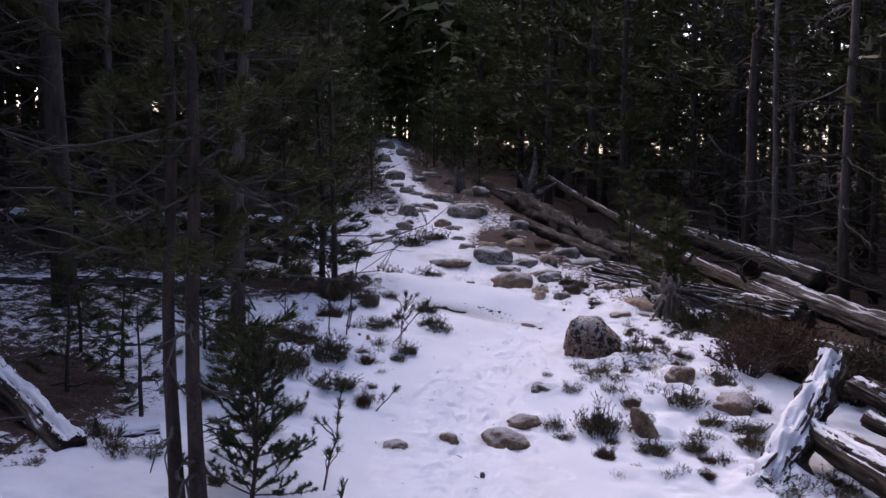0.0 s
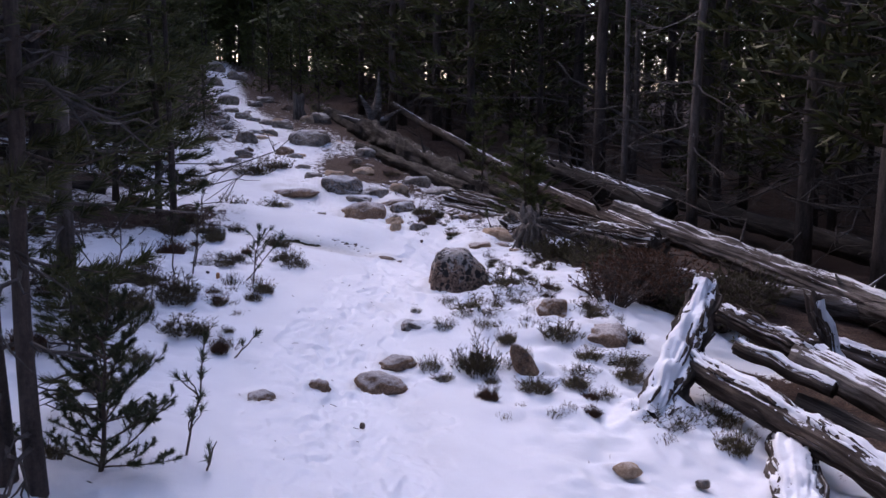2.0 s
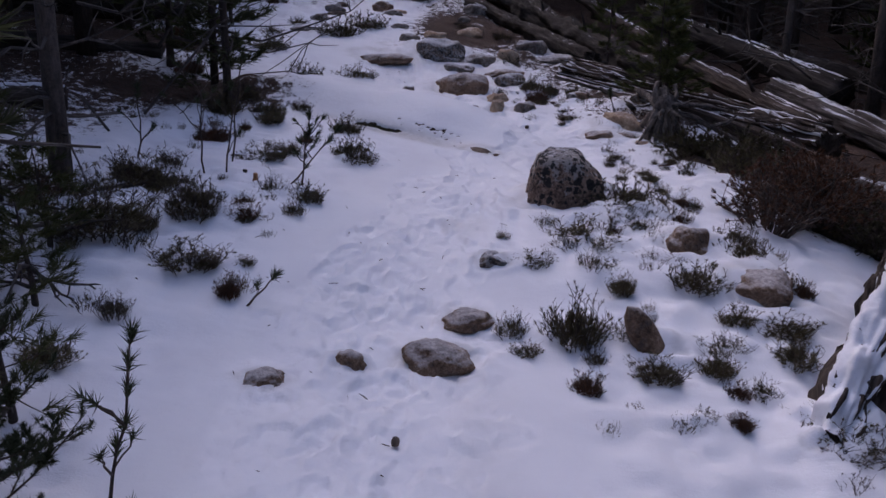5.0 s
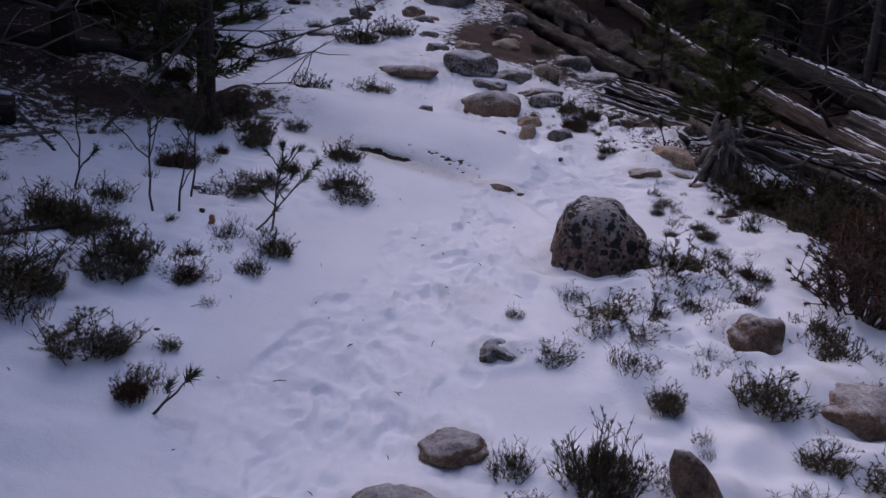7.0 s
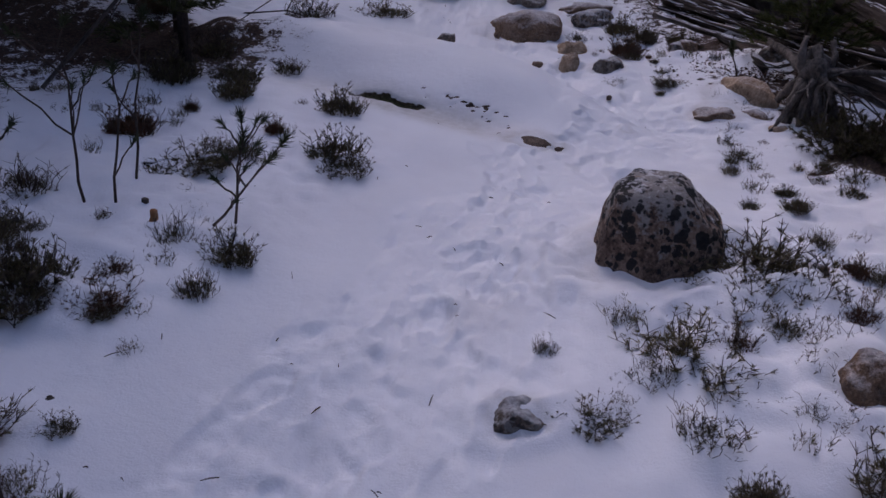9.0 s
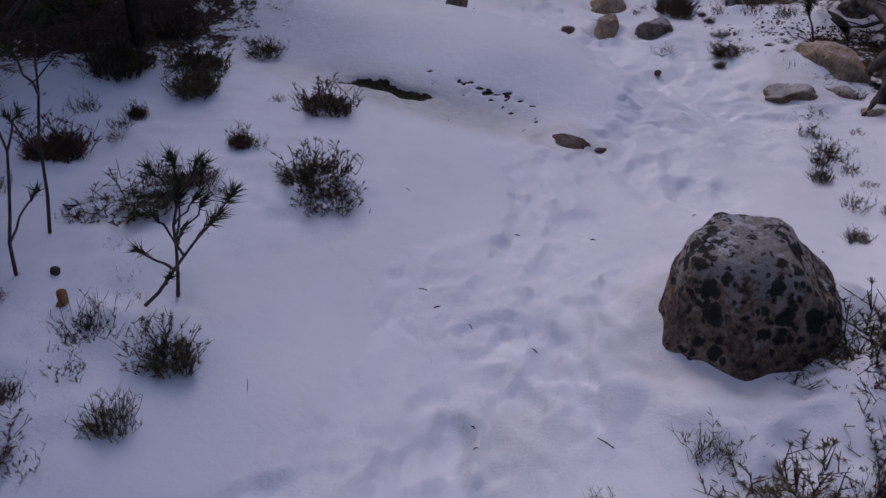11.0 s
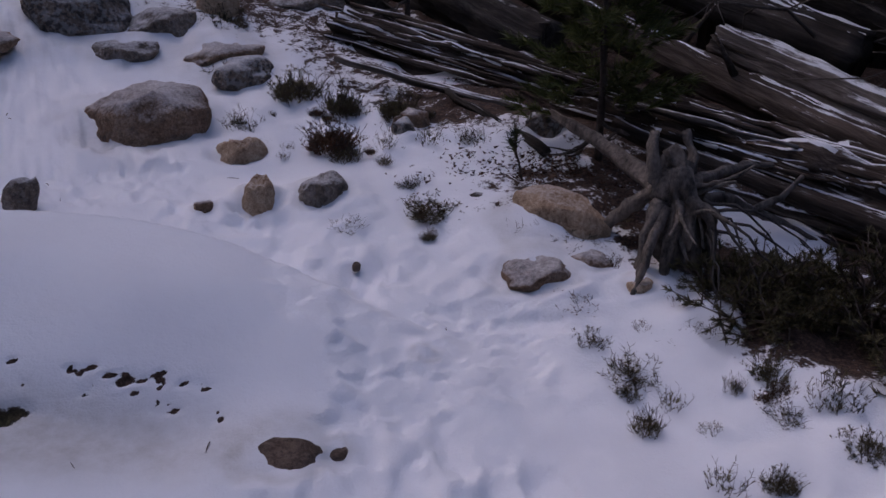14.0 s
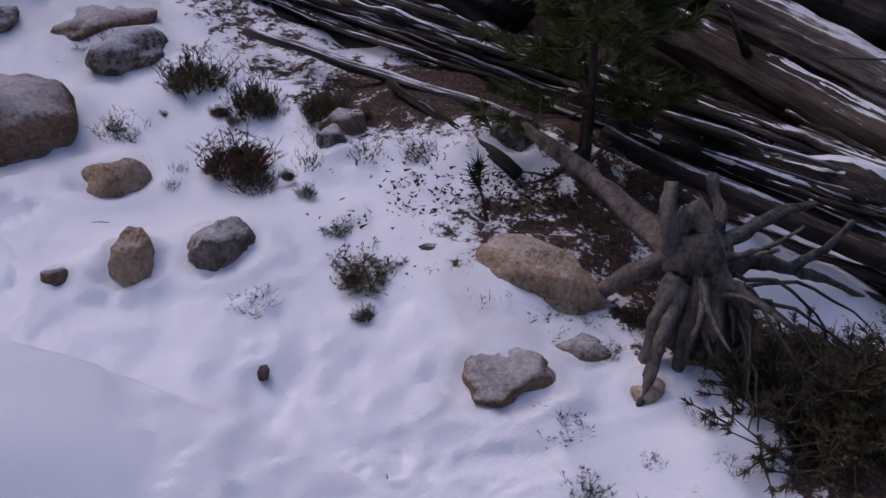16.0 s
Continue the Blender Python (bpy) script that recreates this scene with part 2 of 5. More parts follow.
def bark_material(name, dark, pale):
    m, n, l, b = material(name)
    co = n.new("ShaderNodeTexCoord").outputs["Object"]
    plates, fine = noise_of(n, l, co, 16, 5, 0.7, (1.5, 1.5, 0.35)), noise_of(n, l, co, 60, 4, 0.7)
    v = maths(n, l, "ADD", maths(n, l, "MULTIPLY", plates, 0.65), maths(n, l, "MULTIPLY", fine, 0.35))
    l.new(ramp(n, l, v, [(0.35, dark), (0.65, pale)]).outputs[0], b.inputs["Base Color"])
    b.inputs["Roughness"].default_value = 0.9
    bump(n, l, b, v, 0.8, 0.02)
    return m


def leaf_material(name, dark, pale, rough=0.6):
    m, n, l, b = material(name)
    geo = n.new("ShaderNodeNewGeometry")
    rnd = n.new("ShaderNodeObjectInfo").outputs["Random"]
    v = maths(n, l, "ADD", maths(n, l, "MULTIPLY", geo.outputs["Random Per Island"], 0.7), maths(n, l, "MULTIPLY", rnd, 0.3))
    l.new(ramp(n, l, v, [(0.1, dark), (0.9, pale)]).outputs[0], b.inputs["Base Color"])
    b.inputs["Roughness"].default_value = rough
    b.inputs["Specular IOR Level"].default_value = 0.25
    return m


GROUND = ground_material()
ROCK_GREY = rock_material("grey_granite", (0.055, 0.042, 0.033), (0.2, 0.155, 0.12), (0.36, 0.295, 0.24), 0.3, 0.72, 1.1)
ROCK_DUSTED = rock_material("snow_dusted_granite", (0.065, 0.038, 0.022), (0.25, 0.15, 0.088), (0.42, 0.28, 0.185), 0.12, 0.6, 1.15)
ROCK_TAN = rock_material("tan_granite", (0.2, 0.12, 0.07), (0.47, 0.33, 0.215), (0.62, 0.48, 0.34), 0.0, 0.85, 1.35)
ROCK_LICHEN = rock_material("lichen_spotted_granite", (0.06, 0.042, 0.032), (0.2, 0.15, 0.115), (0.38, 0.3, 0.24), 0.7, 0.6, 1.05)
ROCK_WET = rock_material("wet_brown_granite", (0.04, 0.026, 0.018), (0.12, 0.08, 0.056), (0.22, 0.155, 0.115), 0.0, 1.35, 1.7)
ROCK_BOULDER = boulder_material()
WOOD_GREY = wood_material("weathered_grey_wood", (0.022, 0.016, 0.013), (0.165, 0.142, 0.126), (0.4, 0.355, 0.32), 0.84, 1.02)
WOOD_SNOWY = wood_material("snow_covered_wood", (0.018, 0.013, 0.01), (0.07, 0.052, 0.042), (0.18, 0.15, 0.125), 0.99, 1.19)
WOOD_STRIPS = wood_material("rotten_split_wood", (0.022, 0.016, 0.012), (0.075, 0.056, 0.045), (0.2, 0.16, 0.133), 0.98, 1.13, 1.3)
WOOD_DARK = wood_material("dark_damp_wood", (0.012, 0.01, 0.009), (0.05, 0.042, 0.036), (0.12, 0.1, 0.085), 1.08, 1.25)
ROOTWOOD = bark_material("bleached_root_wood", (0.015, 0.011, 0.009), (0.22, 0.183, 0.155))
WOOD_CUT = wood_material("fresh_cut_wood", (0.3, 0.14, 0.06), (0.45, 0.22, 0.1), (0.55, 0.3, 0.15), 2.0, 2.4)
SNOW_CAP = snow_material()
BARK = bark_material("pine_bark", (0.016, 0.012, 0.01), (0.09, 0.066, 0.055))
BARK_PALE = bark_material("pale_bark", (0.035, 0.028, 0.023), (0.15, 0.12, 0.105))
TWIG = bark_material("twig_bark", (0.028, 0.019, 0.014), (0.13, 0.092, 0.072))
DEADWOOD = bark_material("dead_branch_bark", (0.03, 0.025, 0.021), (0.12, 0.1, 0.088))
NEEDLES = leaf_material("pine_needles", (0.022, 0.026, 0.009), (0.085, 0.088, 0.025))
# brighter copy of the needles: sunlight on far crowns put into the colour
NEEDLES_LIT = leaf_material("lit_yellow_green_needles", (0.035, 0.045, 0.012), (0.12, 0.13, 0.035))
NEEDLES_BLUE = leaf_material("young_needles", (0.02, 0.026, 0.012), (0.075, 0.085, 0.036))
HEATH = leaf_material("heath_leaves", (0.045, 0.036, 0.017), (0.22, 0.178, 0.09))
HEATH_BROWN = leaf_material("brown_heath_leaves", (0.045, 0.02, 0.011), (0.2, 0.095, 0.05))
JUNIPER = leaf_material("juniper_needles", (0.03, 0.026, 0.013), (0.15, 0.125, 0.06))
LITTER = leaf_material("fallen_leaf_flakes", (0.03, 0.014, 0.01), (0.15, 0.085, 0.055), 0.8)


# ---- geometry helpers ----
def uneven(a, i, wobble, seed, flute):
    """How far a trunk's surface swells or sinks at the angle a of ring i."""
    r = 1.0
    if wobble:
        r *= 1 + wobble * noise.noise(Vector((math.cos(a) * 1.6 + seed, math.sin(a) * 1.6, i * 0.45)))
    if flute:
        r *= 1 + flute * noise.noise(Vector((math.cos(a) * 5 + seed * 3, math.sin(a) * 5, i * 0.12)))
    return r


class Geo:
    """Collects vertices and faces for one mesh."""

    def __init__(self):
        self.v, self.f = [], []

    def tube(self, pts, radii, sides=6, wobble=0.0, seed=0, flute=0.0, up=None):
        pts = [Vector(q) for q in pts]
        start, n = len(self.v), len(pts)
        for i, q in enumerate(pts):
            d = (pts[min(i + 1, n - 1)] - pts[max(i - 1, 0)]).normalized()
            if up is None:
                up = d.orthogonal().normalized()
            up = (up - d * up.dot(d)).normalized()
            side = d.cross(up)
            for k in range(sides):
                a = 2 * math.pi * k / sides
                r = radii[i] * uneven(a, i, wobble, seed, flute)
                self.v.append(q + (up * math.cos(a) + side * math.sin(a)) * r)
        for i in range(n - 1):
            for k in range(sides):
                a, b = start + i * sides + k, start + i * sides + (k + 1) % sides
                self.f.append((a, b, b + sides, a + sides))
        self.f.append(tuple(start + k for k in reversed(range(sides))))
        self.f.append(tuple(start + (n - 1) * sides + k for k in range(sides)))

    def spray(self, rng, at, way, count, length, width, spread=0.8):
        """A brush of needles at a point."""
        for _ in range(count):
            d = (way + Vector((rng.uniform(-1, 1), rng.uniform(-1, 1), rng.uniform(-1, 1))) * spread).normalized()
            s = d.cross(Vector((rng.uniform(-1, 1), rng.uniform(-1, 1), rng.uniform(-1, 1)))).normalized() * width
            i = len(self.v)
            root = at + way * (rng.uniform(-0.5, 0.3) * length)
            self.v += [root - s, root + s, root + d * length * rng.uniform(0.7, 1.1)]
            self.f.append((i, i + 1, i + 2))

    def mesh(self, name, mat, soft=True):
        me = bpy.data.meshes.new(name)
        me.from_pydata(self.v, [], self.f)
        me.materials.append(mat)
        if soft:
            me.polygons.foreach_set("use_smooth", [True] * len(me.polygons))
        me.update()
        return me


def part(name, geo, mat, parent, label="", soft=True):
    ob = new(name, geo.mesh(name, mat, soft))
    ob.parent = parent
    return tagged(ob, label)


def thing(name, x, y, z, label, category, group="", turn=0.0):
    ob = new(name)
    ob.matrix_world = pose(x, y, z, 0, 0, turn)
    ob.empty_display_size = 0.1
    return tagged(ob, label, category, group)


def bend(a, b, n, sag=0.0, jitter=0.0, rng=random):
    a, b = Vector(a), Vector(b)
    out = []
    for i in range(n + 1):
        k = i / n
        q = a.lerp(b, k) + Vector((0, 0, -sag * math.sin(math.pi * k)))
        if 0 < i:
            q += Vector((rng.uniform(-1, 1), rng.uniform(-1, 1), rng.uniform(-1, 1))) * jitter
        out.append(q)
    return out


# ---- where the stones lie ----
NEAR_STONES = [  # x, y, width, height, material, turn
    (-0.2, 4.71, 0.15, 0.05, 1, 15), (0.09, 4.9, 0.11, 0.065, 1, -10), (0.42, 4.95, 0.25, 0.09, 1, 5), (0.55, 5.31, 0.21, 0.06, 1, 20),
    (1.69, 6.08, 0.225, 0.15, 1, 0), (1.94, 5.69, 0.3, 0.13, 1, -25), (0.69, 5.88, 0.15, 0.075, 2, 10),
    (0.75, 8.1, 0.19, 0.05, 5, -6), (0.88, 8.11, 0.08, 0.02, 5, -20), (1.71, 4.53, 0.08, 0.05, 0, 0), (1.69, 6.75, 0.082, 0.05, 1, 0),
    (1.44, 3.99, 0.125, 0.05, 3, 0), (1.78, 3.93, 0.065, 0.028, 0, 0)]
END_STONES = [
    (0.71, 10.08, 0.46, 0.22, 1, 0), (1.02, 9.75, 0.18, 0.1, 3, 0), (0.98, 9.32, 0.14, 0.13, 3, 60), (1.2, 9.29, 0.18, 0.1, 0, 20),
    (1.71, 8.62, 0.22, 0.085, 1, 0), (1.22, 8.38, 0.064, 0.044, 3, 0), (1.66, 9.69, 0.09, 0.07, 2, 0),
    (1.93, 8.64, 0.14, 0.07, 1, 0), (2.0, 8.48, 0.1, 0.05, 3, 0), (2.2, 9.49, 0.17, 0.16, 2, 0), (1.2, 10.56, 0.28, 0.12, 2, 0),
    (0.72, 10.93, 0.28, 0.09, 0, 0), (0.79, 9.35, 0.07, 0.05, 1, 0)]
FAR_STONES = [
    (0.56, 11.24, 0.52, 0.24, 2, 0), (-0.02, 10.92, 0.5, 0.08, 1, 15), (0.08, 11.51, 0.24, 0.05, 1, 0), (0.22, 14.62, 0.66, 0.27, 0, 0),
    (-0.71, 14.47, 0.33, 0.22, 0, 0), (-0.41, 15.42, 0.28, 0.16, 0, 0), (-0.87, 11.79, 0.34, 0.08, 0, 0), (-0.32, 12.38, 0.31, 0.08, 1, 0),
    (-0.01, 13.39, 0.26, 0.1, 0, 0), (0.62, 14.84, 0.3, 0.14, 3, 0), (1.08, 14.07, 0.32, 0.16, 0, 0), (0.94, 11.17, 0.35, 0.13, 0, 0),
    (1.25, 11.32, 0.22, 0.17, 3, 0), (1.17, 10.8, 0.39, 0.1, 1, 0), (1.54, 11.92, 0.34, 0.16, 0, 0)]
MORE_STONES = [(1.78, 11.46, 0.44, 0.11, 0, 0), (1.73, 9.78, 0.145, 0.07, 1, 0), (0.1, 12.6, 0.2, 0.07, 0, 0), (0.5, 12.3, 0.25, 0.08, 3, 0), (0.9, 12.6, 0.3, 0.1, 3, 0),
               (-0.2, 16.6, 0.35, 0.15, 0, 0), (-0.9, 17.5, 0.3, 0.13, 0, 0), (0.4, 16.2, 0.3, 0.1, 0, 0), (-0.7, 13.3, 0.26, 0.1, 0, 0), (0.5, 17.8, 0.4, 0.2, 0, 0),
               (-1.3, 19.5, 0.4, 0.2, 0, 0), (-0.6, 20.5, 0.35, 0.14, 0, 0), (-1.9, 23, 0.5, 0.2, 0, 0), (-1.4, 25, 0.5, 0.25, 0, 0), (-2.2, 27, 0.6, 0.25, 0, 0)]


# ---- where the heath grows: x, y, width, height ----
HEATH_NEAR = [
    (0.99, 5.23, 0.25, 0.23), (0.73, 5.26, 0.14, 0.11), (0.77, 5.09, 0.11, 0.06), (1.26, 4.96, 0.19, 0.1), (1.52, 5.03, 0.13, 0.1), (1.65, 4.89, 0.12, 0.09),
    (1.36, 4.67, 0.08, 0.07), (1.5, 4.68, 0.1, 0.06), (1.89, 5.18, 0.18, 0.12), (1.93, 5.42, 0.22, 0.09), (1.73, 5.44, 0.15, 0.09), (1.64, 5.75, 0.25, 0.14),
    (1.19, 6.25, 0.32, 0.14), (1.18, 5.9, 0.16, 0.11), (1.49, 6.76, 0.35, 0.2), (1.33, 6.29, 0.12, 0.11), (0.88, 5.93, 0.16, 0.08), (0.77, 6.24, 0.07, 0.07),
    (1.82, 7.63, 0.11, 0.07), (1.96, 6.11, 0.2, 0.16), (1.77, 4.5, 0.12, 0.09), (1.93, 4.66, 0.22, 0.11), (2.18, 4.71, 0.3, 0.14)]
HEATH_LEFT = [
    (1.84, 4.6, 0.26, 0.13), (1.99, 4.66, 0.2, 0.1), (1.78, 4.72, 0.15, 0.1), (-0.77, 6.14, 0.28, 0.2), (-1.11, 5.84, 0.44, 0.22), (-0.54, 6.16, 0.13, 0.06), (-0.46, 6.63, 0.15, 0.12), (-0.26, 6.58, 0.15, 0.12), (-0.6, 5.61, 0.15, 0.07),
    (-0.44, 5.68, 0.1, 0.05), (-0.67, 5.59, 0.27, 0.13), (-0.02, 7.42, 0.18, 0.1), (-0.3, 6.34, 0.12, 0.1), (-1.2, 6.47, 0.35, 0.17),
    (-1.08, 10.73, 0.32, 0.2), (-0.53, 11.81, 0.42, 0.25), (-0.26, 12.46, 0.38, 0.21), (-0.24, 10.13, 0.26, 0.15), (-0.65, 9.75, 0.3, 0.18), (-0.7, 8.21, 0.2, 0.15),
    (-0.61, 7.28, 0.28, 0.1), (-1.57, 6.24, 0.34, 0.16), (2.13, 4.35, 0.18, 0.17), (1.77, 4.36, 0.11, 0.08), (1.74, 4.57, 0.14, 0.09)]
HEATH_END = [
    (1.51, 10.07, 0.21, 0.21), (1.38, 10.33, 0.22, 0.16), (1.71, 9.93, 0.2, 0.16), (1.53, 9.12, 0.22, 0.07), (1.91, 8.8, 0.2, 0.09), (1.75, 8.16, 0.18, 0.09), (1.71, 8.32, 0.11, 0.09),
    (1.76, 8.49, 0.15, 0.08), (2.1, 8.0, 0.15, 0.12), (1.97, 7.99, 0.07, 0.08), (2.18, 7.83, 0.17, 0.16), (2.03, 8.25, 0.1, 0.08), (2.1, 7.65, 0.14, 0.1),
    (1.91, 9.57, 0.2, 0.1), (1.47, 8.98, 0.07, 0.05), (1.16, 10.71, 0.18, 0.1), (1.69, 8.09, 0.09, 0.07), (2.02, 7.84, 0.11, 0.06), (1.8, 7.87, 0.07, 0.04),
    (1.5, 9.5, 0.08, 0.05), (1.52, 9.3, 0.08, 0.05), (1.23, 9.11, 0.11, 0.05), (-0.09, 7.55, 0.24, 0.17), (0.01, 7.49, 0.12, 0.07), (1.81, 7.43, 0.13, 0.07)]
HEATH_ROCK = [  # round the boulder
    (1.02, 6.42, 0.14, 0.1), (1.62, 6.62, 0.22, 0.14), (1.4, 6.52, 0.2, 0.12), (1.5, 6.4, 0.12, 0.08), (1.08, 6.12, 0.14, 0.1), (1.27, 6.1, 0.16, 0.08), (1.75, 6.5, 0.14, 0.1), (1.98, 6.3, 0.2, 0.12), (1.6, 5.2, 0.16, 0.08), (2.05, 5.85, 0.18, 0.12)]


# ---- ground ----
def axis(*runs):
    """Coordinates from runs of (end, step), starting at the first entry."""
    out = [runs[0]]
    for end, step in runs[1:]:
        n = max(1, round((end - out[-1]) / step))
        out += list(np.linspace(out[-1], end, n + 1)[1:])
    return np.array(out)


def build_ground():
    xs = axis(-900.0, (-200, 100), (-40, 20), (-10, 2), (-3, 0.2), (-1.4, 0.06), (-0.3, 0.03), (0.8, 0.011), (1.9, 0.018), (2.6, 0.026), (4.5, 0.06), (10, 0.3), (40, 2), (200, 20), (900, 100))
    ys = axis(-900.0, (-200, 100), (-20, 12), (-2, 0.6), (2.0, 0.08), (3.6, 0.03), (8.15, 0.018), (8.65, 0.009), (9.8, 0.018), (16, 0.07), (30, 0.25), (60, 2), (200, 20), (900, 100))
    x, y = np.meshgrid(xs, ys)
    z = base_height(x, y)
    side = x - path_x(y)
    woods = np.maximum(smooth(-0.2, 1.2, x - logs_x(y)), smooth(1.5, 3.2, -side))
    z = z + 0.025 * vnoise(x * 1.3, y * 1.3, 1) + 0.012 * vnoise(x * 4, y * 4, 2) + 0.10 * woods * vnoise(x * 1.1, y * 1.1, 3)
    rough = smooth(0.55, 1.0, abs(side)) * (1 - np.exp(-(((x - 0.1) / 1.0) ** 2 + ((y - 8.6) / 0.9) ** 2) ** 2))
    z = z + rough * (0.024 * vnoise(x * 6, y * 6, 4) + 0.014 * vnoise(x * 15, y * 15, 5))
    # wind drift that ends in a soft lip beside the trail
    px, py = x - 0.2, y - 8.82
    along, across = px * 0.95 - py * 0.3, px * 0.3 + py * 0.95
    lip = 0.42 - 0.28 * np.clip(along, -2, 2) ** 2 + 0.02 * vnoise(x * 3, y * 3, 17)
    drift = np.exp(-((along + 0.35) / 1.25) ** 4) * smooth(-0.45, 0.1, across) * (1 - smooth(lip - 0.07, lip + 0.03, across))
    z = z + 0.15 * drift
    z = z - 0.03 * np.exp(-(along / 0.6) ** 4 - ((across + 0.42) / 0.13) ** 2)
    # snow banked against the stones, higher on the uphill side, thawed brown round their feet
    stain, bank = np.zeros_like(x), np.zeros_like(x)
    for bx, by, bw, bh, *_ in NEAR_STONES + END_STONES + FAR_STONES + [(1.17, 6.72, 0.45, 0.2), (1.33, 5.15, 0.16, 0.16), (1.9, 8.8, 0.32, 0.12), (0.2, 9.4, 0.1, 0.1)]:
        back = by + 0.55 * bw
        sel = (abs(x - bx) < bw * 2.2) & (abs(y - back) < bw * 2.2)
        d2 = ((x[sel] - bx) / (0.8 * bw)) ** 2 + ((y[sel] - back) / (0.55 * bw)) ** 2
        bank[sel] = np.maximum(bank[sel], 0.46 * bh * np.exp(-d2))
        d = np.sqrt(((x[sel] - bx) / (0.66 * bw)) ** 2 + ((y[sel] - by - 0.24 * bw) / (0.55 * bw)) ** 2) + 0.25 * vnoise(x[sel] * 16, y[sel] * 16, 12)
        bank[sel] = np.maximum(bank[sel], 0.2 * bh * np.exp(-((d - 1.25) / 0.4) ** 2))
        stain[sel] = np.maximum(stain[sel], 0.38 * np.exp(-((d - 0.85) / 0.28) ** 2))
    z = z + bank
    # little mounds of snow among the heath
    for hx, hy, hw, hh in HEATH_NEAR + HEATH_LEFT + HEATH_END + HEATH_ROCK:
        sel = (abs(x - hx) < hw * 2) & (abs(y - hy) < hw * 2)
        z[sel] += 0.16 * hh * np.exp(-(((x[sel] - hx) / (0.75 * hw)) ** 2 + ((y[sel] - hy - 0.3 * hw) / (0.6 * hw)) ** 2)) * (1 + 0.6 * vnoise(x[sel] * 19, y[sel] * 19, 6))
    # trodden trail: slabs of broken crust, tilted and overlapping, then single footprints
    wide = 0.37 + 0.08 * vnoise(x * 0 + 3, y * 0.9, 30)
    shelf = 1 - smooth(-0.03, 0.03, abs(side) + 0.1 * vnoise(x * 3.1, y * 3.1, 31) + 0.09 * vnoise(x * 8, y * 8, 32) - wide)
    shelf = shelf * smooth(1.5, 3.5, y)
    worn = (abs(side) < 0.62) & (y > 1) & (y < 12)
    wx, wy = x[worn], y[worn]
    slabs = np.zeros_like(wx)
    for cell, deep, tilt, seed in ((0.2, 0.007, 0.035, 41), (0.1, 0.01, 0.09, 42), (0.05, 0.006, 0.12, 43)):
        u = wx / cell + 0.3 * vnoise(wx / cell * 1.7, wy / cell * 1.7, seed)
        w = wy / cell * 0.8 + 0.3 * vnoise(wx / cell * 1.7 + 9, wy / cell * 1.7, seed + 20)
        iu, iw = np.floor(u).astype(np.int64), np.floor(w).astype(np.int64)
        best, level = np.full_like(wx, 9.0), np.zeros_like(wx)
        for du in (-1, 0, 1):
            for dw in (-1, 0, 1):
                cu, cw = iu + du + lattice(iu + du, iw + dw, seed + 1), iw + dw + lattice(iu + du, iw + dw, seed + 2)
                d = (u - cu) ** 2 + (w - cw) ** 2
                lift = deep * (0.55 - lattice(iu + du, iw + dw, seed + 3)) + tilt * cell * ((u - cu) * (lattice(iu + du, iw + dw, seed + 4) - 0.5) + (w - cw) * (lattice(iu + du, iw + dw, seed + 5) - 0.5)) * 2
                level = np.where(d < best, lift, level)
                best = np.minimum(d, best)
        slabs = slabs + level
    z[worn] += shelf[worn] * (slabs - 0.003)
    rng = random.Random(5)
    for i in range(300):
        fy = -1 + i * 0.05
        fx = float(path_x(fy)) + rng.gauss(0, 0.2 if 4 < fy < 9 else 0.16)
        fy += rng.uniform(-0.12, 0.12)
        if 8.55 < fy and fx < 0.9 and fy < 9.2:
            continue
        turn = rng.gauss(-0.15, 0.6)
        sel = (abs(x - fx) < 0.4) & (abs(y - fy) < 0.4)
        ux, uy = x[sel] - fx, y[sel] - fy
        a, b = ux * math.cos(turn) + uy * math.sin(turn), -ux * math.sin(turn) + uy * math.cos(turn)
        d = np.sqrt((a / 0.055) ** 2 + (b / rng.uniform(0.1, 0.14)) ** 2) + 0.3 * vnoise(ux * 26 + i, uy * 26, i)
        deep = rng.uniform(0.004, 0.011)
        z[sel] += -deep * (1 - smooth(0.86, 1.04, d)) + 0.35 * deep * np.exp(-((d - 1.18) / 0.14) ** 2)
    near = np.exp(-(side / 0.45) ** 4)
    # where the snow has gone; some dark patches paint shade under the logs
    litter = 1.0 * smooth(-0.35, 0.5, x - logs_x(y)) + (0.18 + 0.16 * smooth(8, 10, y)) * smooth(1.2, 2.6, -side) + 0.4 * smooth(2.0, 3.2, -side)
    litter = litter + 0.44 * smooth(11, 15, y) * smooth(0.1, 0.6, abs(side)) + 0.3 * smooth(13, 19, y)
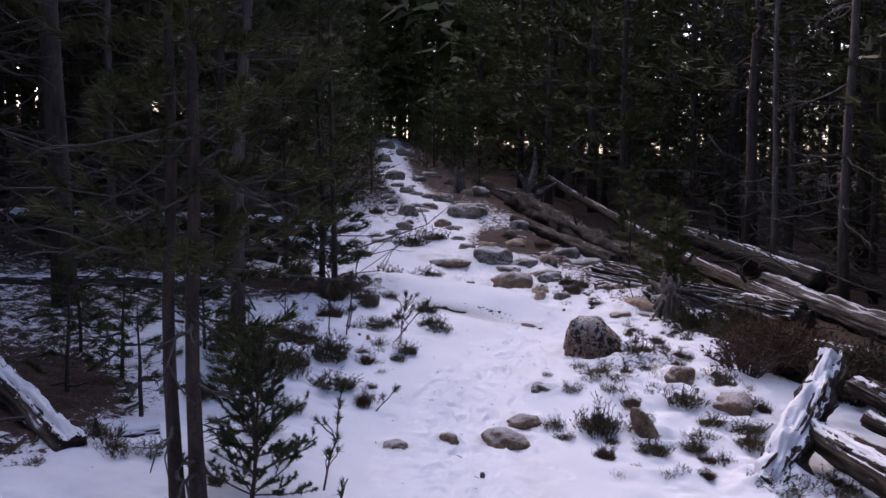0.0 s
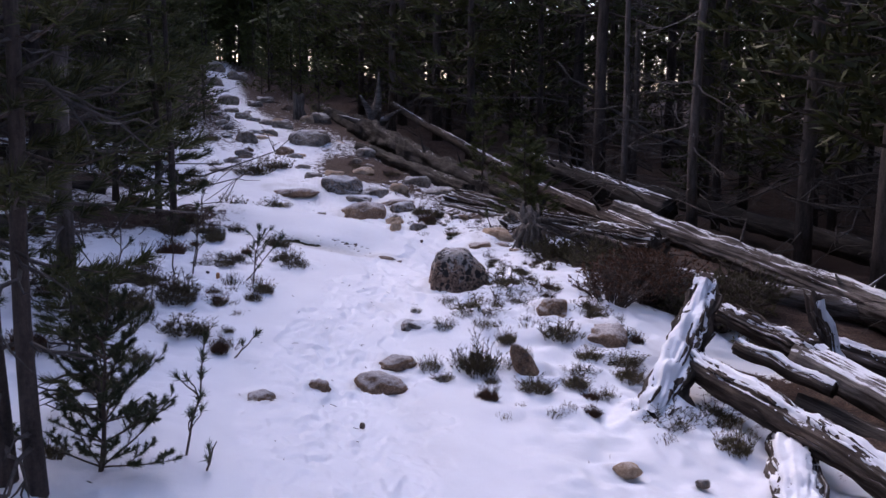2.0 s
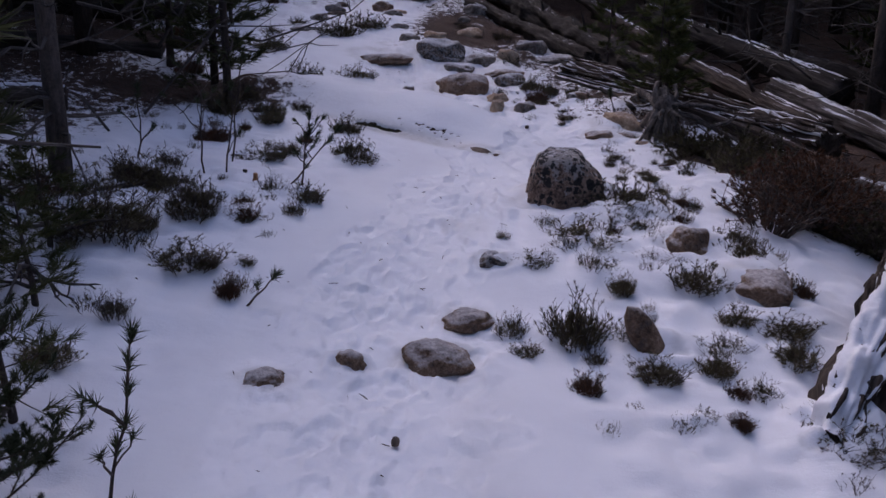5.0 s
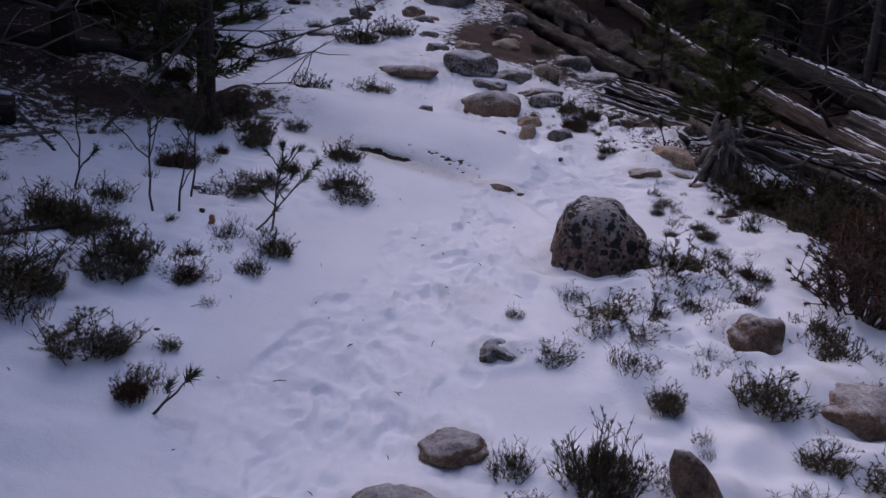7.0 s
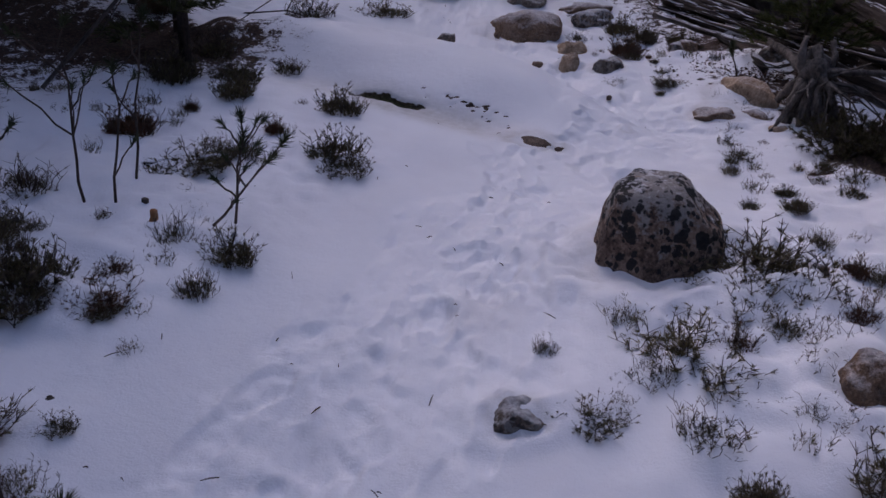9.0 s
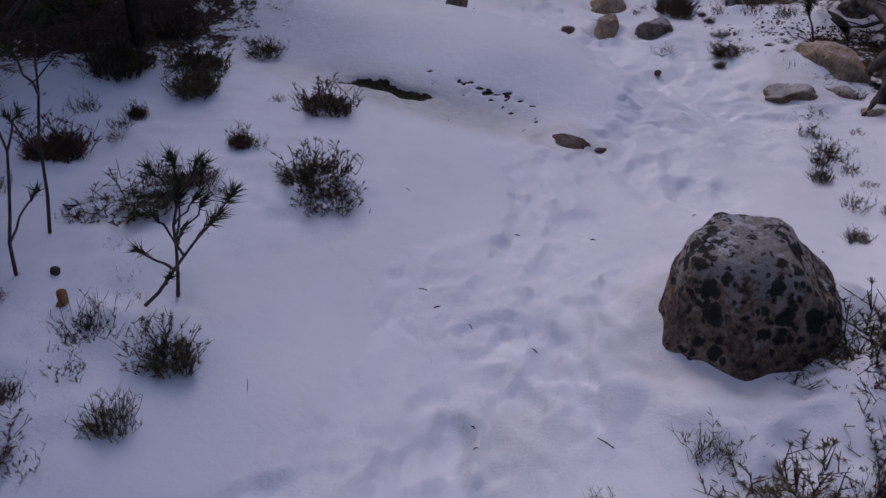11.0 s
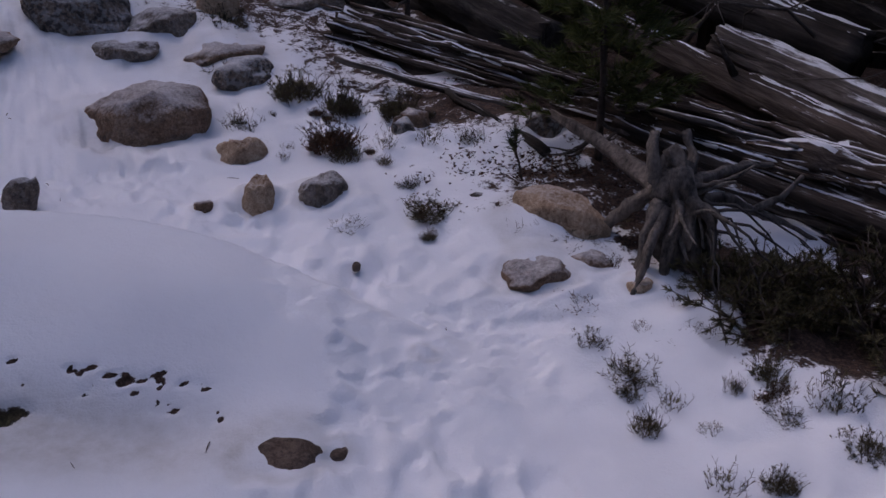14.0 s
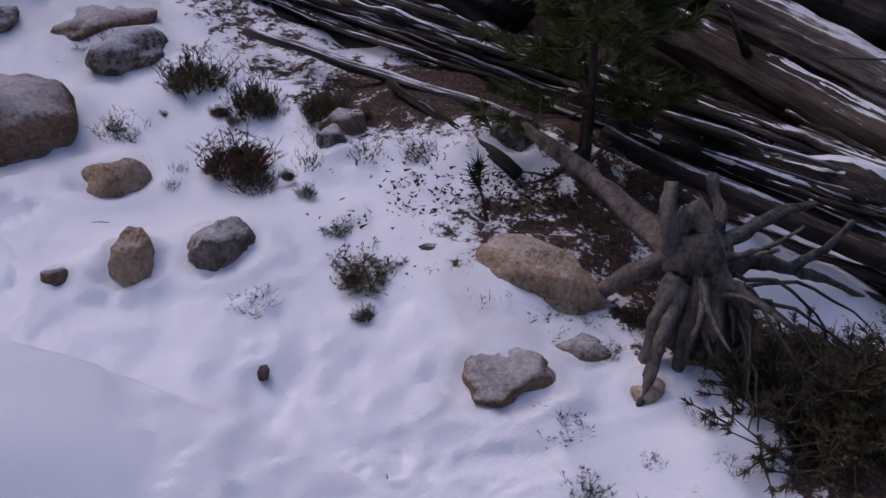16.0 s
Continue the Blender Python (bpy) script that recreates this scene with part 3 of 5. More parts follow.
    # (2.9, 4.6), (3.2, 5.3): shade painted between broken logs; (-2.3, 4.7): under old logs
    for cx, cy, rx, ry, amount in ((0.9, 12.7, 0.8, 1.3, 0.75), (2.9, 4.6, 0.45, 0.7, 0.9), (3.2, 5.3, 0.5, 0.5, 0.8), (2.75, 5.6, 0.3, 0.3, 0.6), (2.08, 9.12, 0.42, 0.24, 0.62), (2.1, 9.9, 0.5, 0.4, 0.75), (1.75, 10.6, 0.3, 0.5, 0.5),
                                   (1.6, 11.4, 0.5, 0.5, 0.5), (2.55, 8.15, 0.3, 0.5, 0.55), (2.9, 6.95, 0.4, 0.4, 0.6), (2.6, 7.5, 0.25, 0.4, 0.3),
                                   (2.6, 5.2, 0.35, 0.6, 0.5), (-1.2, 8.9, 0.75, 0.5, 0.5), (-1.9, 10.6, 0.8, 0.5, 0.55), (-1.35, 5.9, 0.4, 0.4, 0.25),
                                   (-2.3, 4.7, 0.7, 0.9, 0.8), (2.65, 9.6, 0.4, 0.9, 0.6), (3.05, 8.9, 0.35, 0.6, 0.5), (2.9, 7.2, 0.6, 0.6, 0.5), (3.3, 8.0, 0.5, 0.6, 0.5), (2.32, 8.25, 0.26, 0.34, 0.75), (2.2, 8.75, 0.26, 0.2, 0.6), (2.74, 8.76, 0.24, 0.2, -1.2), (2.14, 8.3, 0.1, 0.08, -0.7)):
        litter = litter + amount * np.exp(-(((x - cx) / rx) ** 2 + ((y - cy) / ry) ** 2) ** 1.5)
    crack = across + 0.33 + 0.03 * vnoise(x * 10, y * 10, 19) + 0.012 * vnoise(x * 30, y * 30, 20)
    hole = np.exp(-(((along + 0.06) / 0.19) ** 2 + ((crack + 0.075 - 0.1 * (along + 0.06)) / 0.036) ** 2) ** 1.6)
    nicks = np.zeros_like(x)
    for k in range(34):
        s = rng.random()
        nx, ny = 0.18 + 0.5 * s, 8.545 - 0.16 * s + rng.gauss(0, 0.012) - (rng.uniform(0.02, 0.1) if k % 3 == 0 else 0)
        nicks = nicks + rng.uniform(0.6, 1.2) * np.exp(-(((x - nx) / rng.uniform(0.006, 0.018)) ** 2 + ((y - ny) / rng.uniform(0.004, 0.008)) ** 2))
    z = z - 0.012 * np.minimum(nicks, 1) - 0.03 * hole
    litter = litter + 1.3 * hole + 1.3 * nicks - 0.6 * near * smooth(9, 8, y)
    dirt = 0.8 * np.exp(-(((along - 0.05) / 0.62) ** 2 + ((across + 0.46) / 0.15) ** 2) ** 1.5) + stain + 0.25 * smooth(0.5, 0.9, vnoise(x * 1.7, y * 1.7, 11)) * near
    verts = np.stack([x.ravel(), y.ravel(), z.ravel()], 1)
    nx, ny = len(xs), len(ys)
    i = (np.arange(ny - 1)[:, None] * nx + np.arange(nx - 1)[None, :]).ravel()
    faces = np.stack([i, i + 1, i + nx + 1, i + nx], 1)
    me = bpy.data.meshes.new("ground")
    me.from_pydata(verts.tolist(), [], faces.tolist())
    for name, values in (("litter", litter), ("dirt", dirt), ("moss", hole), ("trod", shelf * (0.55 + 0.45 * vnoise(x * 9, y * 9, 33)))):
        at = me.attributes.new(name, "FLOAT", "POINT")
        at.data.foreach_set("value", np.clip(values, 0, 1.5).ravel().astype(np.float32))
    me.materials.append(GROUND)
    me.polygons.foreach_set("use_smooth", [True] * len(me.polygons))
    me.update()
    tagged(new("ground", me), "trodden snow over brown needle litter on a wooded slope", "ground", kind="structure")


build_ground()


# ---- rocks ----
def rock(x, y, w, h, mat, label, turn=0.0, lean=0.0, facets=0.19, depth=0.8, seed=1, group="stones in the snow", name="rock", blocky=1.14):
    bm = bmesh.new()
    bmesh.ops.create_icosphere(bm, subdivisions=4 if w > 0.14 else 3, radius=1)
    rng = random.Random(seed)
    cuts = [(Vector((rng.uniform(-1, 1), rng.uniform(-1, 1), rng.uniform(-0.4, 1))).normalized(), rng.uniform(0.66, 0.9)) for _ in range(9)]
    for v in bm.verts:
        q = v.co.normalized()
        r = 1.0
        for way, limit in cuts:
            c = q.dot(way)
            if c > limit:
                r = min(r, limit / c * 1.0)
        r = 1 - (1 - r) * min(1.0, facets * 5)
        p = q * 1.7 + Vector((seed * 3.1, seed * 1.7, 0))
        r *= 1 + facets * noise.noise(p) + 0.35 * facets * noise.noise(p * 2.6) + 0.22 * facets * noise.noise(p * 7) + 0.1 * facets * noise.noise(p * 16)
        r *= min(blocky, (q.x ** 4 + q.y ** 4 + q.z ** 4) ** -0.25)
        v.co = Vector((q.x * w / 2 * 1.06, q.y * w / 2 * depth, q.z * h * 0.72 + h * 0.4)) * r
    for f in bm.faces:
        f.smooth = True
    me = bpy.data.meshes.new(name)
    bm.to_mesh(me)
    bm.free()
    me.materials.append(mat)
    ob = new(name, me)
    ob.matrix_world = pose(x, y + w * 0.3 * depth, ground_z(x, y + w * 0.3 * depth) - 0.012 - (0.25 if w > 0.13 else 0.04) * h, 0, lean, turn)
    return tagged(ob, label, "rock", group)


def boulder():
    """The upright spotted block beside the trail: a steep flat face, a shoulder that slopes away."""
    bm = bmesh.new()
    bmesh.ops.create_icosphere(bm, subdivisions=5, radius=1)
    outline = ((Vector((-1, -0.12, 0.2)), 0.2), (Vector((-0.5, -0.85, 0.18)), 0.182), (Vector((0.3, -0.92, 0.3)), 0.175), (Vector((-0.05, -0.12, 1)), 0.222),
               (Vector((-0.68, -0.1, 0.75)), 0.258), (Vector((0.74, -0.1, 0.68)), 0.196), (Vector((1, -0.05, 0.12)), 0.225), (Vector((0.1, 1, 0.22)), 0.165),
               (Vector((0, 0, -1)), 0.3), (Vector((-0.75, 0.65, 0.2)), 0.19), (Vector((0.05, -0.65, 0.75)), 0.222), (Vector((0.7, -0.7, 0.15)), 0.205))
    for v in bm.verts:
        q = v.co.normalized()
        r = min(limit / max(q.dot(way.normalized()), 0.05) for way, limit in outline)
        r = min(r, 0.31 if q.z > -0.15 else 0.38)
        p = q * 2.1
        r *= 1 + 0.05 * noise.noise(p) + 0.045 * noise.noise(p * 3) + 0.024 * noise.noise(p * 8) + 0.012 * noise.noise(p * 19)
        v.co = q * r
    for _ in range(2):
        bmesh.ops.smooth_vert(bm, verts=bm.verts, factor=0.4, use_axis_x=True, use_axis_y=True, use_axis_z=True)
    for f in bm.faces:
        f.smooth = True
    me = bpy.data.meshes.new("boulder")
    bm.to_mesh(me)
    bm.free()
    me.materials.append(ROCK_BOULDER)
    ob = new("boulder", me)
    ob.matrix_world = pose(1.17, 6.87, ground_z(1.17, 6.87) + 0.062, 0, 0, -4)
    tagged(ob, "upright granite boulder spotted with black and white lichen, dusted with snow", "rock")


boulder()

STONE_KINDS = ((ROCK_GREY, "rounded grey granite stone half sunk in snow"), (ROCK_DUSTED, "rounded brown granite stone capped with thin snow"),
               (ROCK_LICHEN, "granite stone spotted with dark lichen in the snow"), (ROCK_TAN, "small tan granite stone sunk in the snow"),
               (ROCK_TAN, "large flat tan granite stone leaning by the root stump"), (ROCK_WET, "flat wet brown stone thawed out of the snow"))
for number, (sx, sy, sw, sh, kind, turn) in enumerate(NEAR_STONES + END_STONES + FAR_STONES + MORE_STONES):
    rock(sx, sy, sw, sh, STONE_KINDS[kind][0], STONE_KINDS[kind][1], turn, facets=0.08 if kind == 5 else 0.14, seed=number + 3, blocky=1.0 if kind == 5 else 1.14)
srock = random.Random(63)
for number in range(46):
    sy = srock.uniform(10.9, 21)
    sx = float(path_x(sy)) + srock.uniform(-0.9, 1.1)
    sw = srock.uniform(0.07, 0.24) * (1 + 0.04 * (sy - 11))
    kind = srock.choice((0, 0, 1, 2, 3, 5))
    rock(sx, sy, sw, sw * srock.uniform(0.3, 0.55), STONE_KINDS[kind][0], STONE_KINDS[kind][1], srock.uniform(0, 90), facets=0.13, seed=number + 120)
rock(1.32, 5.16, 0.135, 0.25, ROCK_DUSTED, "tall oval stone leaning in the snow, frosted on top", 10, -30, 0.09, 1.0, 77, blocky=1.0)
rock(1.92, 8.87, 0.33, 0.14, ROCK_TAN, "large flat tan granite slab tilted beside the root stump", -52, 14, 0.1, 0.55, 94)
rock(0.2, 9.42, 0.1, 0.15, ROCK_GREY, "small upright stone behind the snow drift", 0, 20, 0.1, 0.7, 78)


# ---- heath ----
def heath_clump(seed, brown, twiggy, count=60):
    """A low clump one metre across and one metre high, to be scaled."""
    rng = random.Random(seed)
    stems, leaves = Geo(), Geo()
    for _ in range(count):
        a, lean = rng.uniform(0, 6.283), rng.random() ** 0.6
        foot = Vector((math.cos(a), math.sin(a), 0)) * 0.36 * lean
        tip = foot + Vector((math.cos(a) * 0.32 * lean, math.sin(a) * 0.32 * lean, rng.uniform(0.35, 1.15) * (1.1 - 0.5 * lean)))
        pts = bend(foot - Vector((0, 0, 0.25)), tip, 3, 0, 0.05, rng)
        stems.tube(pts, [0.009, 0.008, 0.006, 0.003], 3)
        for _ in range(rng.randint(3, 5)):
            k = rng.randint(1, 2)
            q = pts[k].lerp(pts[k + 1], rng.random())
            d = Vector((rng.uniform(-1, 1), rng.uniform(-1, 1), 1.3)).normalized()
            tip2 = q + d * rng.uniform(0.15, 0.34)
            stems.tube([q, tip2], [0.006, 0.003], 3)
            if rng.random() < (0.25 if twiggy else 0.6):
                leaves.spray(rng, q.lerp(tip2, 0.6), d, 9, 0.07, 0.006, 0.75)
        for k in (1, 2, 3):
            if rng.random() < (0.35 if twiggy else 0.85) - 0.12 * k:
                leaves.spray(rng, pts[k], (pts[k] - pts[k - 1]).normalized(), 16, 0.085, 0.006, 0.7)
    for _ in range(count * 5 if not twiggy else count * 2):
        a, r = rng.uniform(0, 6.283), rng.random() ** 0.6 * 0.42
        leaves.spray(rng, Vector((math.cos(a) * r, math.sin(a) * r, rng.uniform(-0.05, 0.5) * (1 - r))), Vector((math.cos(a) * r, math.sin(a) * r, 0.9)), 12, 0.15, 0.0068, 0.55)
    return stems.mesh("stems", TWIG), leaves.mesh("leaves", HEATH_BROWN if brown else HEATH, False)


HEATH_KINDS = [heath_clump(11, False, False), heath_clump(12, False, True), heath_clump(13, True, False), heath_clump(14, False, True), heath_clump(15, False, False), heath_clump(16, False, True, 16)]
HEATH_LABELS = ("low dark green heath clump poking through snow", "sparse twiggy heath clump poking through snow", "brown withered heath clump in the snow",
                "sparse twiggy heath clump poking through snow", "low dark green heath clump poking through snow", "few thin heath sprigs poking through snow")


def heath(x, y, w, h, kind, turn):
    stems, leaves = HEATH_KINDS[kind]
    ob = new("heath_clump", stems)
    ob.matrix_world = pose(x, y, ground_z(x, y) - 0.005, 0, 0, turn) @ Matrix.Diagonal((w * 1.05, w * (0.8 + 0.4 * (turn % 1)), h * 0.85, 1))
    tagged(ob, HEATH_LABELS[kind], "shrub", "heath clumps along the trail")
    leaf = new("leaves", leaves)
    leaf.parent = ob


rng = random.Random(21)
for n, (hx, hy, hw, hh) in enumerate(HEATH_NEAR + HEATH_LEFT + HEATH_END + HEATH_ROCK):
    if hy > 7.6 and hx > 1.4:
        hw, hh = hw * 0.8, hh * 0.75
    heath(hx, hy, hw, hh, (0, 1, 4, 3, 0, 1, 4, 2)[n % 8] if hw < 0.17 else (0, 4)[n % 2], rng.uniform(0, 360))
for hx, hy, hw, hh in ((-0.54, 6.2, 0.17, 0.09), (-0.56, 6.36, 0.12, 0.08), (-0.79, 6.23, 0.26, 0.18), (-0.7, 6.15, 0.16, 0.1), (-1.46, 6.03, 0.26, 0.18), (-1.0, 6.45, 0.2, 0.14), (-0.95, 5.9, 0.18, 0.1)):
    heath(hx, hy, hw, hh, 2 if hx > -0.6 or hx < -1.2 else 0, rng.uniform(0, 360))
for n in range(60):
    hy = rng.uniform(3.5, 16)
    edge = float(path_x(hy))
    if rng.random() < 0.7:
        hx = edge - rng.uniform(1.1, 2.6)
    else:
        hx = edge + rng.uniform(0.75, 1.3)
        if hx > logs_x(hy):
            continue
    size = rng.uniform(0.1, 0.28)
    high, kind, turn = size * rng.uniform(0.5, 0.8), rng.choice((0, 1, 3, 4, 1, 2)), rng.uniform(0, 360)
    if hx < 0 or hy > 4.4:
        heath(hx, hy, size, high, kind, turn)


for n in range(135):
    if n % 2:
        hx, hy = rng.uniform(-1.7, -0.35), rng.uniform(4.9, 8.3)
    else:
        hx, hy = rng.uniform(0.95, 2.2), rng.uniform(4.4, 9.9)
    if abs(hx - float(path_x(hy))) < 0.5 or (hx - 1.17) ** 2 + (hy - 6.87) ** 2 < 0.1:
        continue
    size = rng.uniform(0.05, 0.13)
    heath(hx, hy, size, size * rng.uniform(0.6, 1.0), rng.choice((5, 5, 3, 5, 2)), rng.uniform(0, 360))

for n in range(55):
    hx, hy = rng.uniform(1.1, 2.1), rng.uniform(7.9, 10.2)
    if hx - float(path_x(hy)) > 0.3:
        size = rng.uniform(0.03, 0.07)
        heath(hx, hy, size, size * rng.uniform(0.6, 1.1), rng.choice((5, 3, 2)), rng.uniform(0, 360))

# ---- fallen timber ----
def log(name, a, b, r0, r1, mat, label, seed, flute=0.12, wobble=0.2, sag=0.0, jag=0.25, group="fallen timber", sides=26, knots=0, snow=0.0, wide=0.9, strips=0):
    """A trunk from a to b; its own x runs along it. snow: how thick the snow lies on its back."""
    a, b = Vector(a), Vector(b)
    length = (b - a).length
    rng = random.Random(seed)
    sides = 56 if snow else sides
    n = max(10, int(length / 0.06))
    body = Geo()
    pts, radii = [], []
    for i in range(n + 1):
        k = i / n
        pts.append(Vector((k * length, 0.015 * length * noise.noise(Vector((k * 2.2, seed, 0))), -sag * math.sin(math.pi * k) + 0.02 * noise.noise(Vector((k * 4, 0, seed))))))
        radii.append((r0 + (r1 - r0) * k))
    body.tube(pts, radii, sides, wobble, seed, flute, Vector((0, 0, 1)))
    # broken ends: push the end rings out unevenly
    for ring, way in ((0, -1), (n, 1)):
        for k in range(sides):
            v = body.v[ring * sides + k]
            v.x += way * jag * r0 * 2 * abs(noise.noise(Vector((k * 0.9, seed, ring))))
    top = new(name, body.mesh(name, mat))
    turn = (b - a).to_track_quat("X", "Z").to_matrix().to_4x4()
    top.matrix_world = Matrix.Translation(a) @ turn
    tagged(top, label, "log", group)
    for _ in range(knots):
        k = rng.uniform(0.1, 0.9)
        q = pts[int(k * n)]
        ang = rng.uniform(-1.2, 1.2)
        d = Vector((rng.uniform(-0.3, 0.5), math.sin(ang), math.cos(ang))).normalized()
        g = Geo()
        r = (r0 + (r1 - r0) * k)
        g.tube([q + d * r * 0.6, q + d * (r + 0.05), q + d * (r + rng.uniform(0.08, 0.25))], [0.022, 0.016, 0.006], 6)
        part("branch_stub", g, mat, top)
    for k in range(strips):
        ang, at, ln = rng.uniform(-1.9, 1.9), rng.uniform(0, 0.85), rng.uniform(0.1, 0.35)
        g, line = Geo(), []
        for i in range(6):
            s = min(n - 1, int((at + ln / length * i / 5) * n))
            a2 = ang + 0.05 * i * rng.uniform(-1, 1)
            line.append(pts[s] + Vector((ln * i / 60, -math.sin(a2), math.cos(a2))) * (radii[s] * uneven(a2, s, wobble, seed, flute) + rng.uniform(-0.002, 0.008)))
        g.tube(line, [0.004, 0.011, 0.013, 0.012, 0.009, 0.003], 5, 0.4, k)
        part("bark_strip", g, mat, top)
    if snow:
        cap, cols = Geo(), 37
        fine = max(n, int(length / (0.022 if wide < 0.4 else 0.014)))
        for i in range(fine + 1):
            s = i / fine * n
            low = min(int(s), n - 1)
            q, r = pts[low].lerp(pts[low + 1], s - low), radii[low] + (radii[low + 1] - radii[low]) * (s - low)
            for c in range(cols):
                u = c / (cols - 1) * 2 - 1
                ang = u * 1.35
                body_r = r * (uneven(ang, low, wobble, seed, flute) * (1 - s + low) + uneven(ang, low + 1, wobble, seed, flute) * (s - low))
                spot = Vector((q.x * 5, ang * 2.4, seed * 2.0))
                if wide < 0.4:  # thin snow left in the cracks, drawn out along the grain
                    hold = wide - 0.1 - abs(u) * 0.9 + 0.5 * noise.noise(Vector((q.x * 1.1, ang * 4, seed))) + 0.8 * noise.noise(Vector((q.x * 2.2, ang * 17, seed))) + 0.45 * noise.noise(Vector((q.x * 16, ang * 24, seed)))
                else:
                    hold = wide - abs(u) * 1.25 + 0.5 * noise.noise(spot) + 0.6 * noise.noise(Vector((q.x * 13, ang * 5, seed))) + 0.5 * noise.noise(Vector((q.x * 40, ang * 9, seed)))
                lift = snow * max(-0.7, min(1.0, hold * 1.4))
                cap.v.append(q + Vector((0, -math.sin(ang), math.cos(ang))) * (body_r + lift))
        for i in range(fine):
            for c in range(cols - 1):
                p = i * cols + c
                cap.f.append((p, p + 1, p + cols + 1, p + cols))
        part("snow_cap", cap, SNOW_CAP, top, "patchy white snow on the log")
    return top


def root_arm(rng, at, way, length, r, droop, kink=0.12, n=7, blunt=0.9):
    q, d, pts, radii = Vector(at), Vector(way).normalized(), [], []
    for i in range(n + 1):
        pts.append(q.copy())
        radii.append(r * (1 - blunt * i / n))
        d = (d + Vector((rng.uniform(-1, 1), rng.uniform(-1, 1), rng.uniform(-1, 1))) * kink + Vector((0, 0, -droop))).normalized()
        q = q + d * (length / n)
    return pts, radii


# long weathered trunks that lie down the slope
log("fallen_log", (4.75, 6.25, -0.2), (3.6, 10.2, 0.32), 0.15, 0.1, WOOD_GREY, "long split grey trunk with snow in its cracks", 31, 0.3, 0.2, knots=5, snow=0.007, wide=-0.25)
log("fallen_log", (3.45, 8.7, 0.2), (1.78, 17.0, 1.5), 0.095, 0.05, WOOD_STRIPS, "long slim grey trunk with snow lying along its top", 32, 0.12, 0.15, 0.1, knots=6, snow=0.006, wide=-0.08)
log("fallen_log", (4.0, 9.65, 0.36), (2.95, 12.6, 0.84), 0.13, 0.11, WOOD_DARK, "thick dark damp trunk lying across other logs", 33, 0.12, 0.15, knots=4, snow=0.006, wide=0.1)
log("fallen_log", (2.75, 10.5, 0.3), (1.15, 16.6, 1.1), 0.14, 0.19, WOOD_DARK, "dark bleached trunk ending in an upturned root plate", 34, 0.45, 0.3, 0.05, knots=4)
log("fallen_log", (5.3, 6.6, -0.3), (3.1, 7.6, 0.05), 0.1, 0.09, WOOD_GREY, "short grey log under the long trunk", 35, 0.15, 0.2)
log("fallen_log", (5.6, 8.2, 0.05), (4.1, 12.2, 0.5), 0.12, 0.1, WOOD_DARK, "dark mossy log in the shade of the trees", 36)
log("fallen_log", (1.35, 16.0, 0.98), (0.5, 20.0, 1.4), 0.14, 0.12, WOOD_DARK, "far dark log at the edge of the trail", 37)
log("fallen_log", (2.1, 11.3, 0.42), (1.0, 14.8, 0.82), 0.11, 0.07, WOOD_DARK, "dark rotten log half sunk in needles", 38, 0.45, 0.3)
# rotten trunk broken into strips
rotten = log("rotten_log", (3.35, 8.35, 0.12), (1.85, 11.1, 0.3), 0.16, 0.13, WOOD_STRIPS, "rotten trunk split into long strips with snow between them", 41, 0.45, 0.35, snow=0.005, wide=-0.1)
srng = random.Random(42)
for n in range(96):
    g = Geo()
    k, ln = srng.uniform(-0.2, 2.4), srng.uniform(0.3, 1.2)
    off = srng.uniform(-0.36, 0.32)
    hgt = math.sqrt(max(0.01, 0.17 ** 2 - min(abs(off), 0.16) ** 2)) + srng.uniform(-0.025, 0.02) if abs(off) < 0.16 else srng.uniform(-0.1, 0.0)
    thick = srng.uniform(0.006, 0.019)
    g.tube(bend((k, off, hgt), (k + ln, off + srng.uniform(-0.06, 0.06), hgt + srng.uniform(-0.04, 0.03)), 8, 0, 0.006, srng),
           [thick * (1 - 0.55 * abs(i / 4 - 1)) * srng.uniform(0.75, 1.2) for i in range(9)], 6, 0.35, n)
    part("wood_strip", g, WOOD_STRIPS if n % 3 else WOOD_GREY, rotten)
log("split_pole", (3.25, 7.95, 0.1), (2.42, 9.35, 0.33), 0.04, 0.03, WOOD_STRIPS, "thin split pole leaning on the rotten trunk", 43, 0.4)
log("split_pole", (2.28, 9.62, 0.28), (1.62, 10.5, 0.37), 0.022, 0.016, WOOD_GREY, "thin grey pole lying on the snow below the rotten trunk", 44, 0.4)
log("split_pole", (2.12, 9.35, 0.25), (1.95, 9.95, 0.34), 0.022, 0.015, WOOD_DARK, "thin dark stick lying on the snow", 45, 0.3)
log("split_pole", (1.7, 9.13, 0.215), (1.86, 9.07, 0.205), 0.018, 0.024, WOOD_GREY, "short grey stick end beside the tan stone", 46, 0.3)
log("split_pole", (2.45, 8.3, 0.14), (2.95, 7.7, 0.05), 0.025, 0.02, WOOD_GREY, "thin grey pole lying beyond the root stump", 47, 0.3)

# snow-covered broken timber beside the start of the trail
log("snag", (1.8, 4.62, -0.22), (2.46, 5.46, 0.36), 0.12, 0.075, WOOD_SNOWY, "leaning broken snag plastered with snow, bark showing at its foot", 51, 0.22, 0.6, 0.03, 0.9, snow=0.014, wide=0.8, strips=24)
log("broken_log", (2.2, 5.0, 0.02), (2.62, 3.4, -0.2), 0.08, 0.085, WOOD_SNOWY, "dark log with snow along its top", 52, 0.3, 0.25, knots=2, snow=0.014, wide=0.55, strips=16)
